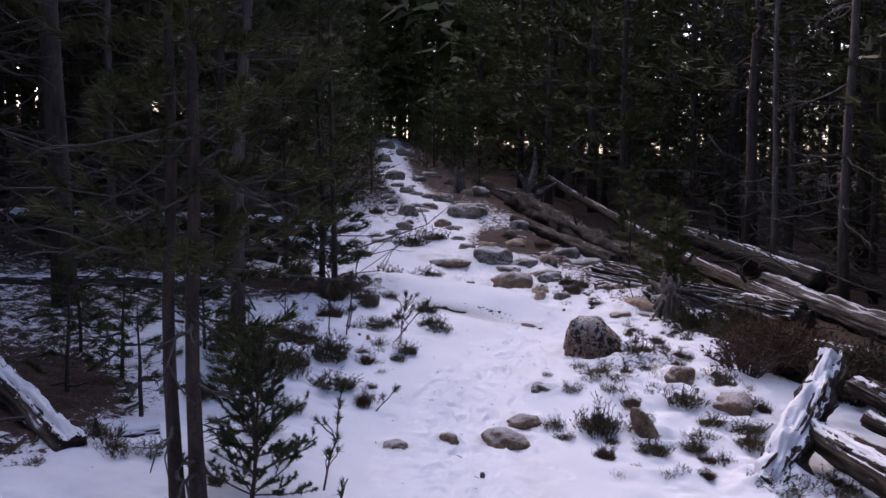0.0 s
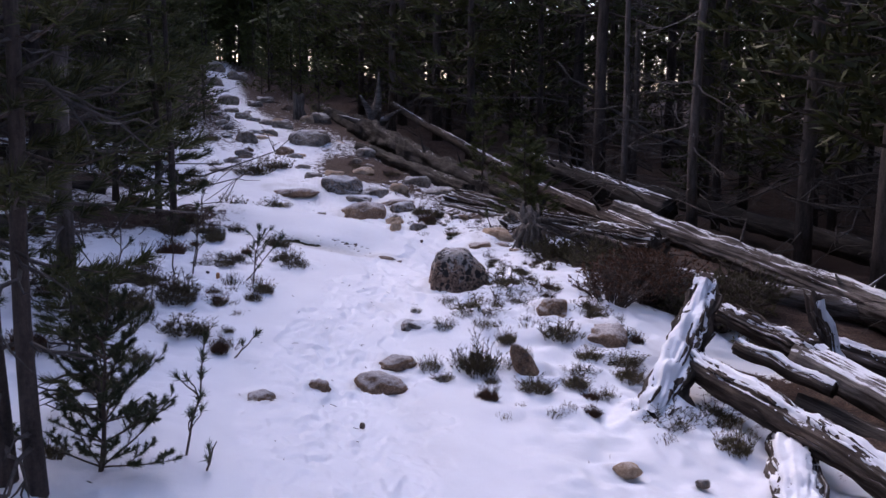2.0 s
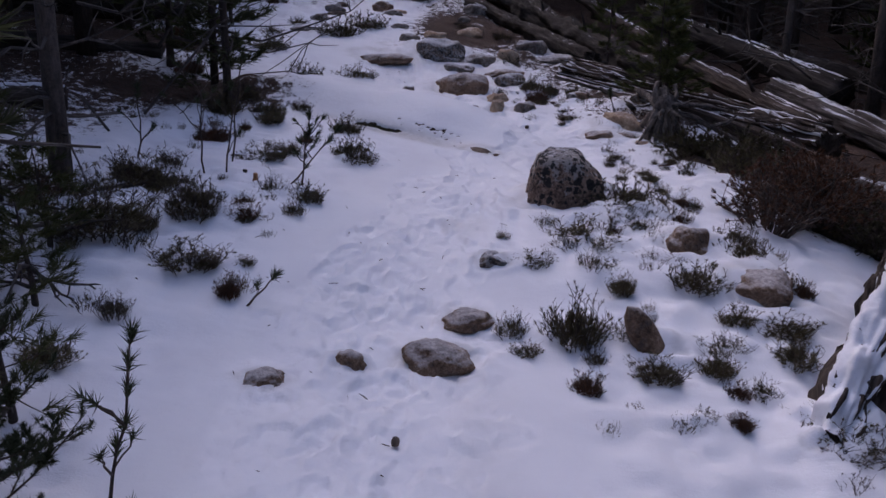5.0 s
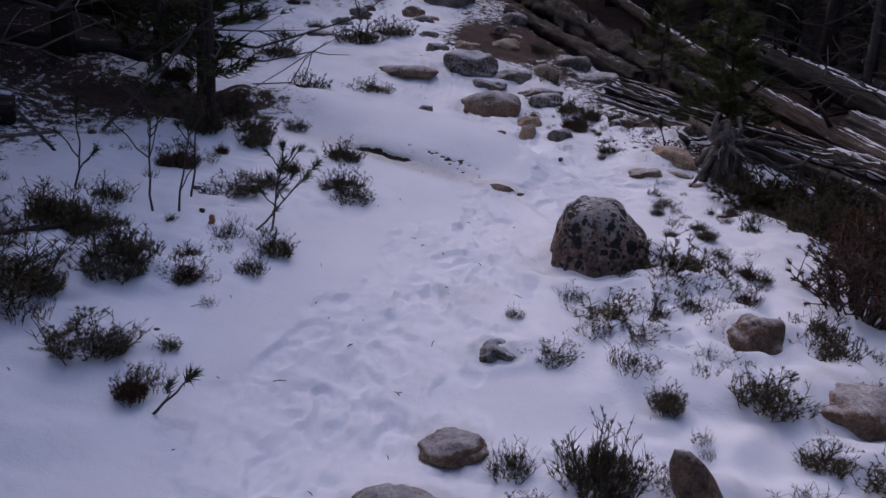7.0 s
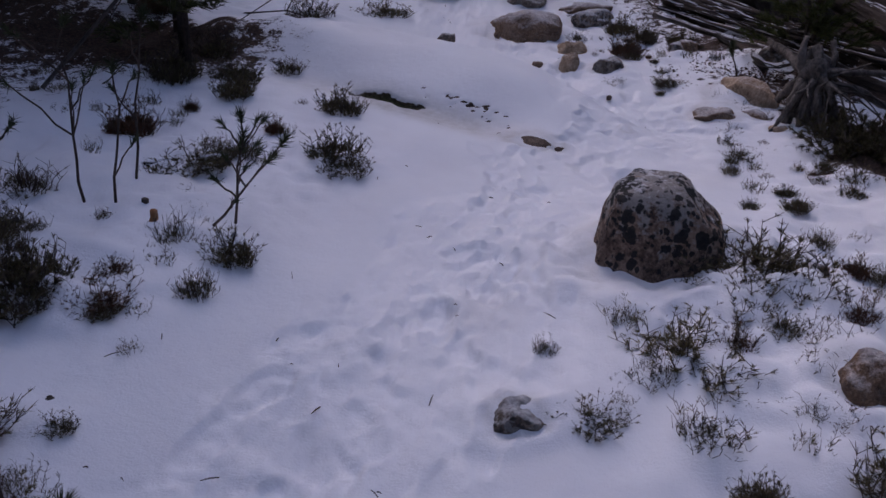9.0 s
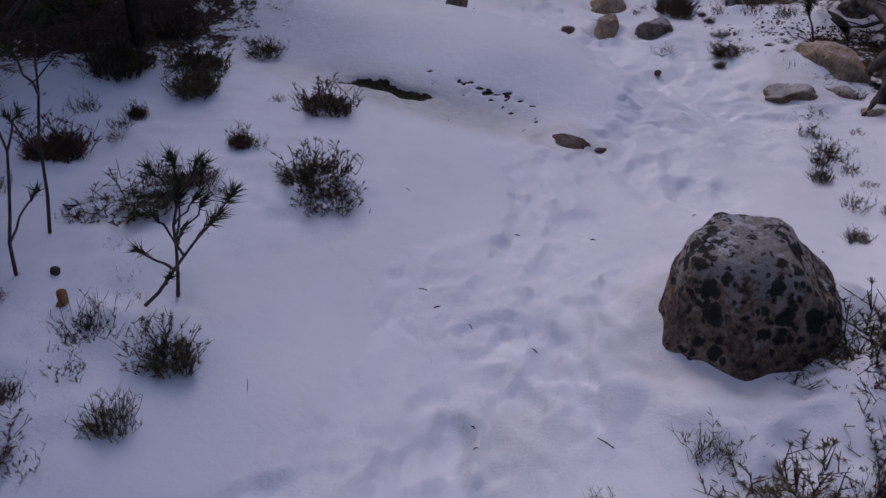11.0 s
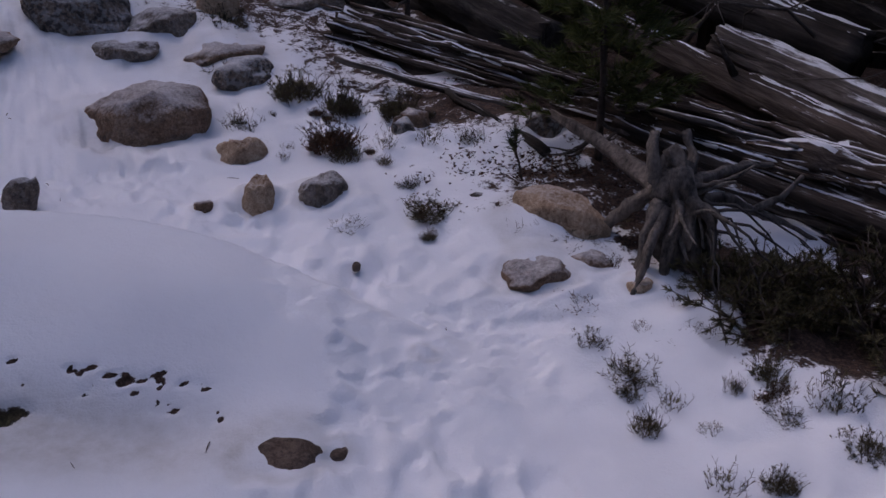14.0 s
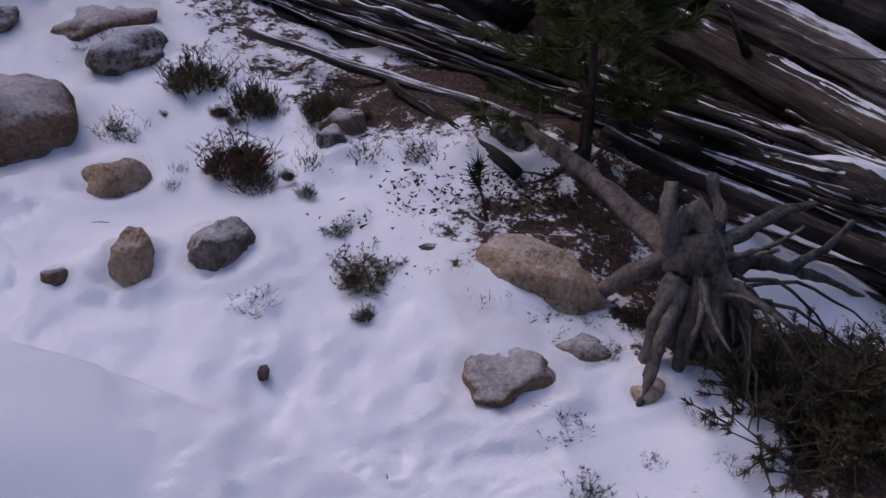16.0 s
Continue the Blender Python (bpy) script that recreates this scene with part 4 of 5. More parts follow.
log("broken_log", (2.78, 5.85, 0.12), (3.12, 5.2, -0.05), 0.06, 0.075, WOOD_SNOWY, "barky broken log with patchy snow", 53, 0.45, 0.35, snow=0.012, wide=0.5, strips=16)
log("broken_log", (3.04, 5.33, -0.06), (3.5, 4.0, -0.3), 0.1, 0.115, WOOD_GREY, "thick smooth grey log with a thin snow cover", 54, 0.1, 0.15, 0, 0.1, snow=0.006, wide=0.35)
log("broken_log", (2.44, 4.36, -0.22), (1.98, 3.45, -0.32), 0.1, 0.11, WOOD_SNOWY, "short log end buried under a snow cap", 55, 0.12, 0.35, snow=0.024, wide=1.0, strips=20)
log("snag", (3.52, 5.6, -0.36), (3.37, 5.74, 0.2), 0.08, 0.045, WOOD_SNOWY, "jagged upright snag plastered with snow", 56, 0.25, 0.5, 0, 1.0, snow=0.016, wide=0.7, strips=16)
log("broken_log", (2.68, 5.42, 0.0), (2.98, 4.85, -0.12), 0.05, 0.045, WOOD_SNOWY, "thin snow-topped log wedged between bigger ones", 57, 0.2, snow=0.012, wide=0.6)
log("broken_log", (3.6, 6.1, -0.2), (4.6, 5.2, -0.42), 0.09, 0.09, WOOD_SNOWY, "snowy log lying behind the broken snags", 58, 0.3, snow=0.012, wide=0.5)
log("broken_log", (2.9, 5.05, -0.25), (3.4, 4.0, -0.4), 0.06, 0.06, WOOD_DARK, "dark damp log low between the others", 59, 0.2)

# left of the trail: old logs under the pines
log("mossy_log", (-1.42, 4.45, 0.13), (-2.3, 4.0, 0.22), 0.055, 0.09, WOOD_DARK, "curved dark log with a snowy back under the pines", 61, 0.2, 0.3, 0.06, knots=2, snow=0.02, wide=0.5)
log("mossy_log", (-1.7, 4.05, 0.16), (-2.9, 5.2, 0.55), 0.09, 0.07, WOOD_SNOWY, "leaning old log with snow in its bark", 62, 0.3, 0.3, snow=0.012, wide=0.5)
log("mossy_log", (-2.2, 12.0, 0.85), (-5.6, 10.2, 1.0), 0.12, 0.14, WOOD_DARK, "far log lying under the pines, snow on top", 63, 0.2, snow=0.02, wide=0.6)
log("mossy_log", (-2.0, 7.9, 0.5), (-4.6, 7.0, 0.65), 0.08, 0.1, WOOD_SNOWY, "old fallen trunk between the pines", 64, 0.2, snow=0.015, wide=0.4)
log("mossy_log", (-1.9, 9.9, 0.58), (-4.4, 9.6, 0.8), 0.09, 0.09, WOOD_DARK, "dark fallen trunk among dead branches", 65, 0.2)

log("fallen_branch", (-0.64, 5.57, 0.115), (-0.5, 5.79, 0.125), 0.022, 0.015, WOOD_DARK, "short dark branch end thawed out of the snow", 66, 0.3, 0.4)
log("fallen_branch", (-0.78, 7.2, 0.265), (-0.5, 7.38, 0.24), 0.03, 0.022, WOOD_DARK, "dark mossy branch lying under snow", 67, 0.3, 0.4, snow=0.008, wide=0.4)
log("fallen_branch", (-1.25, 6.2, 0.31), (-0.95, 6.55, 0.3), 0.014, 0.01, WOOD_DARK, "thin dark branch among heath", 68, 0.3, 0.4)


def root_stump():
    base = thing("root_stump", 2.13, 8.6, ground_z(2.13, 8.6), "upturned grey root stump with twisted weathered roots and a trunk stub", "stump")
    rng = random.Random(71)

    def limb(name, pts, radii, seed, mat=ROOTWOOD, sides=12, lumps=0.5, crack=0.5):
        line = [Vector(q) for q in pts]
        radii = [0.62 * q for q in radii]
        fine, thick = [], []
        for i in range(len(line) - 1):
            for k in range(5):
                s = k / 5
                fine.append(line[i].lerp(line[i + 1], s) + Vector((rng.uniform(-1, 1), rng.uniform(-1, 1), rng.uniform(-1, 1))) * radii[i] * 0.14)
                thick.append((radii[i] + (radii[i + 1] - radii[i]) * s) * (1 + 0.2 * noise.noise(Vector((i * 3 + s * 3, seed * 2.3, 0)))))
        g = Geo()
        g.tube(fine + [line[-1]], thick + [radii[-1]], sides, lumps, seed * 1.7, crack)
        part(name, g, mat, base)

    limb("trunk_stub", [(0.05, -0.02, 0.2), (0.03, 0.16, 0.26), (0.01, 0.45, 0.29), (-0.02, 0.72, 0.3)], [0.062, 0.05, 0.038, 0.027], 1, sides=18, lumps=0.25)
    limb("root_crown", [(0.06, -0.02, -0.1), (0.05, -0.03, 0.06), (0.05, -0.02, 0.2), (0.05, 0.02, 0.32), (0.03, 0.05, 0.4)], [0.07, 0.085, 0.1, 0.085, 0.04], 2, sides=30, lumps=0.9)
    limb("root", [(0.02, 0.03, 0.26), (-0.03, 0.05, 0.36), (0.0, 0.1, 0.44)], [0.05, 0.036, 0.018], 3)
    limb("root", [(0.08, 0.02, 0.26), (0.15, 0.07, 0.34), (0.14, 0.12, 0.42)], [0.045, 0.03, 0.018], 4)
    limb("root", [(0.1, 0.02, 0.28), (0.27, 0.07, 0.27), (0.42, 0.11, 0.26), (0.57, 0.15, 0.22)], [0.04, 0.027, 0.023, 0.014], 5)
    limb("root", [(0.1, 0.0, 0.22), (0.25, 0.03, 0.2), (0.42, 0.05, 0.11), (0.55, 0.03, 0.05), (0.72, 0.0, -0.05)], [0.045, 0.032, 0.028, 0.018, 0.009], 6)
    limb("root", [(0.42, 0.05, 0.11), (0.54, 0.05, 0.14), (0.62, 0.05, 0.21)], [0.024, 0.02, 0.011], 7)
    limb("root", [(0.0, -0.02, 0.22), (-0.07, -0.05, 0.13), (-0.13, -0.1, 0.05), (-0.18, -0.13, 0.0)], [0.036, 0.028, 0.02, 0.01], 8)
    limb("root", [(0.0, 0.0, 0.24), (-0.05, -0.01, 0.13), (-0.08, -0.02, -0.05)], [0.046, 0.038, 0.03], 9)
    limb("root", [(0.02, -0.04, 0.22), (-0.01, -0.07, 0.1), (-0.03, -0.08, -0.06)], [0.04, 0.03, 0.022], 10)
    limb("root", [(0.06, -0.05, 0.2), (0.07, -0.09, 0.1), (0.09, -0.11, -0.06)], [0.05, 0.036, 0.024], 11)
    limb("root", [(0.1, -0.04, 0.2), (0.15, -0.06, 0.08), (0.18, -0.05, -0.08)], [0.045, 0.034, 0.024], 12)
    limb("root", [(0.02, 0.08, 0.24), (-0.04, 0.14, 0.16), (-0.07, 0.2, 0.08), (-0.08, 0.24, -0.04)], [0.045, 0.036, 0.03, 0.024], 13)
    limb("root", [(0.05, -0.05, 0.26), (0.09, -0.12, 0.22), (0.1, -0.15, 0.14)], [0.04, 0.034, 0.014], 14)
    for n in range(13):
        a, up = rng.uniform(-2.6, 0.9), rng.uniform(-0.9, 0.5)
        way = Vector((math.cos(a), math.sin(a) * 0.7, up)).normalized()
        at = Vector((0.05 + rng.uniform(-0.04, 0.06), -0.02, rng.uniform(0.12, 0.32)))
        ln, r = rng.uniform(0.12, 0.26), rng.uniform(0.012, 0.026)
        pts, _ = root_arm(rng, at, way, ln, r, 0.05, 0.3, 4)
        limb("root", pts, [r * (1 - 0.17 * i) for i in range(5)], 20 + n, sides=8)
    for n, (tx, ty, tz) in enumerate(((0.0, -0.3, 0.0), (0.02, -0.32, -0.02), (0.14, -0.44, -0.06), (0.3, -0.4, -0.05), (0.45, -0.34, -0.04), (0.24, -0.22, 0.02), (0.38, -0.2, 0.02), (0.6, -0.15, -0.03), (0.08, -0.2, 0.02))):
        g = Geo()
        pts = bend((0.1 + rng.uniform(-0.03, 0.05), -0.06, 0.24 + rng.uniform(-0.06, 0.05)), (tx, ty, tz), 9, -0.06, 0.011, rng)
        g.tube(pts, [0.0065 - 0.0005 * i for i in range(10)], 5)
        part("rootlet", g, DEADWOOD, base)


root_stump()


def root_plate():
    """The upturned horn of roots at the far end of the dark trunk."""
    base = thing("upturned_root", 1.4, 16.45, ground_z(1.4, 16.45), "bleached upturned root horn at the far trunk's end", "stump")
    rng = random.Random(73)
    for dx, dy, dz, ln, r in ((0.2, 0, 1, 0.95, 0.12), (-0.25, -0.1, 0.6, 0.6, 0.1), (0.6, -0.1, 0.2, 0.6, 0.1), (-0.7, 0, 0.15, 0.7, 0.09), (0.1, -0.4, 0.4, 0.5, 0.08)):
        g = Geo()
        pts, radii = root_arm(rng, (0, 0, 0.2), (dx, dy, dz), ln, r, -0.02, 0.14)
        g.tube(pts, radii, 9, 0.3, dx * 10, 0.3)
        part("root", g, WOOD_GREY, base)


root_plate()
log("old_stump", (0.12, 18.0, 1.0), (0.1, 18.0, 1.62), 0.13, 0.1, WOOD_GREY, "grey broken stump at the far bend of the trail", 75, 0.3, 0.3, 0, 0.8)
log("cut_stub", (-0.56, 6.69, 0.16), (-0.555, 6.7, 0.29), 0.014, 0.013, WOOD_CUT, "small fresh orange cut stub", 76, 0.05, 0.05, 0, 0.1, sides=10)
log("cut_stub", (-0.64, 6.83, 0.18), (-0.635, 6.83, 0.28), 0.014, 0.013, TWIG, "small brown cut stub of a sapling", 77, 0.05, 0.05, 0, 0.1, sides=10)


# ---- pines ----
def pine(name, seed, height, r0, crown_from, reach, branches, tufts, needle, width, per, bark, leaf, dead=0, lean=(0, 0), sparse=0.25, fine=True, knob=0.7):
    """Trunk, live branches with brushes of needles, bare dead branches, round the foot."""
    rng = random.Random(seed)
    trunk, limbs, crown, bare = Geo(), Geo(), Geo(), Geo()
    n = 14 if fine else 8

    def centre(k):
        return Vector((lean[0] * k + 0.012 * height * noise.noise(Vector((k * 3, seed, 0))), lean[1] * k + 0.012 * height * noise.noise(Vector((0, k * 3, seed))), height * k))

    trunk.tube([centre(i / n) - Vector((0, 0, 0.15 if i == 0 else 0)) for i in range(n + 1)], [r0 * (1.25 if i == 0 else 1) * (1 - 0.93 * i / n) ** 0.75 for i in range(n + 1)], 10 if fine else 7, 0.15, seed)
    steps = 5 if fine else 3
    for b in range(branches):
        k = crown_from + (0.985 - crown_from) * (b + rng.random()) / branches
        a = b * 2.4 + rng.uniform(-0.5, 0.5)
        taper = (1 - (k - crown_from) / (1.02 - crown_from))
        ln = reach * (0.25 + 0.75 * taper ** 0.8) * rng.uniform(0.55, 1.1)
        out = Vector((math.cos(a), math.sin(a), 0))
        foot = centre(k)
        tip = foot + out * ln + Vector((0, 0, ln * rng.uniform(-0.2, 0.35)))
        pts = bend(foot, tip, steps, ln * 0.08, ln * 0.035, rng)
        limbs.tube(pts, [r0 * 0.22 * (1 - 0.75 * i / steps) * (0.4 + 0.6 * taper) for i in range(steps + 1)], 4 if fine else 3)
        for j in range(tufts):
            s = sparse + (1 - sparse) * (j + rng.random()) / tufts
            at = min(steps - 1, int(s * steps))
            q = pts[at].lerp(pts[at + 1], s * steps - at)
            side = Vector((-out.y, out.x, 0)) * rng.uniform(-1, 1) * ln * 0.32 * (1.15 - s)
            q2 = q + side + Vector((0, 0, rng.uniform(-0.05, 0.12) * ln))
            if fine and side.length > 0.04:
                limbs.tube([q, q2], [r0 * 0.06, r0 * 0.03], 3)
            crown.spray(rng, q2, (out * 0.8 + side.normalized() * 0.5 + Vector((0, 0, 0.45))).normalized(), per, needle, width, knob)
    for b in range(dead):
        k = rng.uniform(0.03, max(crown_from, 0.3) + 0.1)
        a = rng.uniform(0, 6.283)
        ln = reach * rng.uniform(0.3, 1.0)
        tip = centre(k) + Vector((math.cos(a) * ln, math.sin(a) * ln, ln * rng.uniform(-0.45, 0.25)))
        pts = bend(centre(k), tip, 4, -ln * rng.uniform(-0.12, 0.12), ln * 0.05, rng)
        bare.tube(pts, [0.011, 0.009, 0.007, 0.005, 0.003], 3)
        for _ in range(rng.randint(1, 4)):
            q = pts[rng.randint(1, 3)]
            d = (tip - q) * rng.uniform(0.3, 0.7) + Vector((rng.uniform(-1, 1), rng.uniform(-1, 1), rng.uniform(-1, 0.6))) * ln * 0.22
            bare.tube(bend(q, q + d, 2, 0, ln * 0.03, rng), [0.005, 0.004, 0.002], 3)
    top = new(name, trunk.mesh("trunk_of_" + name, bark))
    tagged(part("branchwork", limbs, TWIG, top), kind="stuff")
    tagged(part("crown", crown, leaf, top, soft=False), kind="stuff")
    if dead:
        tagged(part("dead_wood", bare, DEADWOOD, top), kind="stuff")
    return top


def stand(tree, x, y, turn, scale, label, group="trees of the wood"):
    ob = copy_thing(tree, pose(x, y, ground_z(x, y), 0, 0, turn) @ Matrix.Scale(scale, 4))
    return tagged(ob, label, "tree", group)


KINDS = [
    (pine("pine_tree", 101, 9.0, 0.085, 0.26, 1.3, 64, 7, 0.22, 0.024, 6, BARK, NEEDLES, 34, fine=False), "tall dark pine with bare dead lower branches"),
    (pine("pine_tree", 102, 10.5, 0.1, 0.32, 1.4, 64, 7, 0.22, 0.024, 6, BARK, NEEDLES, 38, (0.2, 0.1), fine=False), "tall dark pine with a bare trunk and dead lower twigs"),
    (pine("pine_tree", 103, 7.5, 0.07, 0.08, 1.35, 74, 7, 0.21, 0.023, 6, BARK, NEEDLES, 14, fine=False), "dense pine green almost to the ground"),
    (pine("pine_tree", 104, 6.0, 0.06, 0.04, 1.25, 74, 7, 0.19, 0.021, 6, BARK, NEEDLES_LIT, 8, fine=False), "young pine with low branches, coloured yellow-green as if sunlit"),
    (pine("dead_pine", 105, 7.0, 0.05, 0.75, 0.8, 14, 5, 0.15, 0.014, 7, BARK_PALE, NEEDLES, 44, fine=False), "thin pale pine with bare dead branches"),
    (pine("pine_tree", 106, 8.5, 0.09, 0.14, 1.5, 74, 7, 0.22, 0.025, 6, BARK_PALE, NEEDLES, 24, fine=False), "broad dark pine beside the trail"),
]

SMALL = pine("pine_tree", 107, 3.0, 0.03, 0.03, 0.8, 44, 5, 0.15, 0.014, 6, BARK, NEEDLES_LIT, 4, fine=False)
frng = random.Random(9)
spots = []


def room(x, y, gap):
    return all((x - a) ** 2 + (y - b) ** 2 > gap * gap for a, b in spots)


FIXED = [  # x, y, kind, scale
    (5.38, 11.8, 0, 1.05), (4.73, 12.68, 4, 1.0), (4.65, 14.99, 1, 1.0), (3.7, 15.74, 2, 0.7), (2.6, 20.0, 4, 1.0), (-2.91, 6.74, 1, 0.9), (-2.93, 5.5, 1, 0.8),
    (-4.09, 9.25, 0, 1.0), (-2.0, 14.0, 3, 0.6), (-2.5, 16.5, 2, 0.9), (-3.27, 8.68, 4, 0.9), (-2.6, 11.2, 0, 0.9), (2.9, 17.6, 2, 0.8), (1.9, 21.0, 2, 0.9),
    (0.6, 23.5, 3, 1.0), (-3.9, 22.0, 3, 1.0), (-3.3, 18.6, 2, 1.0), (4.3, 17.8, 3, 0.9), (6.2, 13.6, 1, 1.0), (5.9, 9.6, 4, 1.0)]
for fx, fy, kind, scale in FIXED:
    spots.append((fx, fy))
    stand(KINDS[kind][0], fx, fy, frng.uniform(0, 360), scale, KINDS[kind][1])
tries = 0
for _ in range(70):
    fy = frng.uniform(11.5, 32)
    gap = frng.uniform(0.55, 1.8) if fy > 16 else frng.uniform(1.2, 2.4)
    fx = float(path_x(fy)) + (gap if frng.random() < 0.45 and fy > 17 else -gap - 0.1)
    if room(fx, fy, 0.7):
        spots.append((fx, fy))
        stand(SMALL, fx, fy, frng.uniform(0, 360), frng.uniform(0.35, 0.9), "small pine beside the trail, coloured yellow-green as if sunlit")
for n in range(18):
    fx, fy = -5.5 + n * 0.46, 32.5 + frng.uniform(-0.6, 2.5)
    spots.append((fx, fy))
    stand(KINDS[2 if n % 3 else 3][0], fx, fy, frng.uniform(0, 360), frng.uniform(0.45, 0.9), "dense pine closing the far end of the trail")
for n in range(16):
    fx, fy = -9 + n * 0.95, 36 + frng.uniform(-1, 3)
    stand(KINDS[2 if n % 2 else 5][0], fx, fy, frng.uniform(0, 360), frng.uniform(1.0, 1.4), "dense pine closing the far end of the trail")
for n in range(18):
    fx, fy = (-9.5 + n * 0.7, 29) if n < 9 else (0.4 + (n - 9) * 0.75, 28)
    fy += frng.uniform(-1.5, 2.5)
    stand(KINDS[2 if n % 2 else 5][0], fx, fy, frng.uniform(0, 360), frng.uniform(0.9, 1.25), "dense dark pine near the far end of the trail")
for n in range(16):
    fx, fy = -3.6 + n * 0.24, 30.6 + frng.uniform(-0.5, 2.6)
    stand(SMALL, fx, fy, frng.uniform(0, 360), frng.uniform(1.0, 1.6), "young pine filling the far end of the trail")
for n in range(16):
    fx, fy = -5 + n * 0.5, 31.3 + frng.uniform(-0.4, 1.0)
    stand(SMALL, fx, fy, frng.uniform(0, 360), frng.uniform(0.45, 0.8), "low young pine at the far end of the trail")
for _ in range(70):
    fy = frng.uniform(4, 22)
    fx = float(logs_x(fy)) + frng.uniform(1.9, 8)
    if room(fx, fy, 0.9):
        spots.append((fx, fy))
        kind = frng.choice((2, 5))
        stand(KINDS[kind][0], fx, fy, frng.uniform(0, 360), frng.uniform(0.4, 0.9), KINDS[kind][1])
while len(spots) < 300 and tries < 20000:
    tries += 1
    fy = frng.uniform(-6, 27)
    fx = frng.uniform(-10, 12)
    left, right = float(path_x(fy)) - fx, fx - float(logs_x(fy))
    if fy < 3 and abs(fx) < 3.4 or fx > 6.5 and fy > 6 and frng.random() < 0.5:
        continue
    if (left > 0 and fy < 9 and not room(fx, fy, 1.7)) or left < (2.9 if fy < 11 else 2.2 if fy < 18 else 1.2) and right < (1.2 if fy < 16 else 0.9) and fy < 33:
        continue
    if not room(fx, fy, 1.05 if fy < 24 else 1.35):
        continue
    spots.append((fx, fy))
    if right > 0:
        kind = frng.choice((0, 2, 4, 2, 5)) if fx > 5 or fy < 12 else frng.choice((2, 5, 2, 3, 5))
    else:
        kind = frng.choice((0, 2, 5, 0, 2, 1))
    if fy > 20 and -8 < fx < 5:
        kind = frng.choice((3, 2, 2, 5))
    stand(KINDS[kind][0], fx, fy, frng.uniform(0, 360), frng.uniform(0.8, 1.2), KINDS[kind][1])
for top, _ in KINDS + [(SMALL, "")]:
    for ob in (*top.children_recursive, top):
        bpy.data.objects.remove(ob)


def far_woods():
    """The wood beyond: trunks and ragged crowns, too many to count."""
    rng = random.Random(17)
    g = Geo()
    for _ in range(1100):
        a = rng.uniform(-math.pi, math.pi)
        d = rng.uniform(14, 75) if rng.random() < 0.7 else rng.uniform(14, 40)
        x, y = d * math.sin(a), 8 + d * math.cos(a)
        if -10.5 < x < 12.5 and -6.5 < y < 27.5 or (abs(x - float(path_x(y))) < 1.8 and 0 < y < 30):
            continue
        if x > 5 and 5 < y < 60 and rng.random() < (0.8 if 0.25 * y < x < 0.5 * y else 0.6):
            continue
        z, h = ground_z(x, y), rng.uniform(8, 15)
        g.tube([(x, y, z - 0.3), (x, y, z + h)], [0.14, 0.03], 4)
        for k in range(150):
            s = rng.uniform(0.12, 1)
            r = 1.9 * (1.08 - s) * math.sqrt(rng.random())
            t = rng.uniform(0, 6.283)
            g.spray(rng, Vector((x + r * math.cos(t), y + r * math.sin(t), z + s * h)), Vector((math.cos(t), math.sin(t), -0.2)), 1, 0.9, 0.16, 0.7)
    tagged(new("far_woods", g.mesh("far_woods", NEEDLES, False)), "dark pine wood beyond the clearing", "trees", kind="stuff")


far_woods()

# pines that stand close to the trail
near = pine("pine_tree", 201, 4.2, 0.034, 0.2, 0.8, 46, 9, 0.085, 0.0034, 34, BARK, NEEDLES, 10, (-0.02, 0.1), 0.3)
near.matrix_world = pose(-0.93, 3.5, ground_z(-0.93, 3.5))
tagged(near, "slender dark pine with two stems close to the trail", "tree", "pines beside the trail")
near = pine("pine_tree", 202, 3.9, 0.032, 0.26, 0.75, 40, 9, 0.085, 0.0034, 34, BARK, NEEDLES, 10, (-0.05, 0.12), 0.3)
near.matrix_world = pose(-1.04, 3.56, ground_z(-1.04, 3.56))
tagged(near, "second slender stem of the dark pine pair", "tree", "pines beside the trail")
near = pine("pine_tree", 203, 6.5, 0.05, 0.3, 0.85, 62, 11, 0.09, 0.005, 26, BARK_PALE, NEEDLES, 34, (0.25, 0.1), 0.35)
near.matrix_world = pose(-1.47, 6.35, ground_z(-1.47, 6.35))
tagged(near, "grey-barked pine with dead twigs and dark needles", "tree", "pines beside the trail")
for seed, nx, ny, hgt in ((204, -1.08, 8.6, 4.2), (205, -1.27, 9.07, 3.8), (206, -1.75, 9.6, 3.4)):
    near = pine("pine_tree", seed, hgt, 0.03, 0.05, 0.52, 70, 9, 0.085, 0.0045, 22, BARK, NEEDLES, 8, (0.05, 0.0), 0.3)
    near.matrix_world = pose(nx, ny, ground_z(nx, ny), 0, 0, seed * 40)
    tagged(near, "young pine in a clump above bare ground", "tree", "pines beside the trail")
for seed, nx, ny, hgt in ((221, -0.86, 4.25, 0.6), (222, -1.25, 5.6, 0.42), (223, -1.6, 5.95, 0.5), (226, -2.1, 4.9, 0.8), (228, -1.6, 4.7, 0.62), (229, -1.15, 5.15, 0.36), (231, -2.35, 5.7, 1.2), (232, -2.7, 4.6, 1.3), (233, -2.15, 6.9, 0.9), (234, -1.95, 5.35, 0.7)):
    near = pine("pine_sapling", seed, hgt, 0.013, 0.12, 0.3, 20, 5, 0.06, 0.0018, 28, BARK, NEEDLES, 5, (0.04, 0.0), 0.5)
    near.matrix_world = pose(nx, ny, ground_z(nx, ny), 0, 0, seed * 40)
    tagged(near, "low dark pine sapling with long needle brushes", "tree", "saplings")
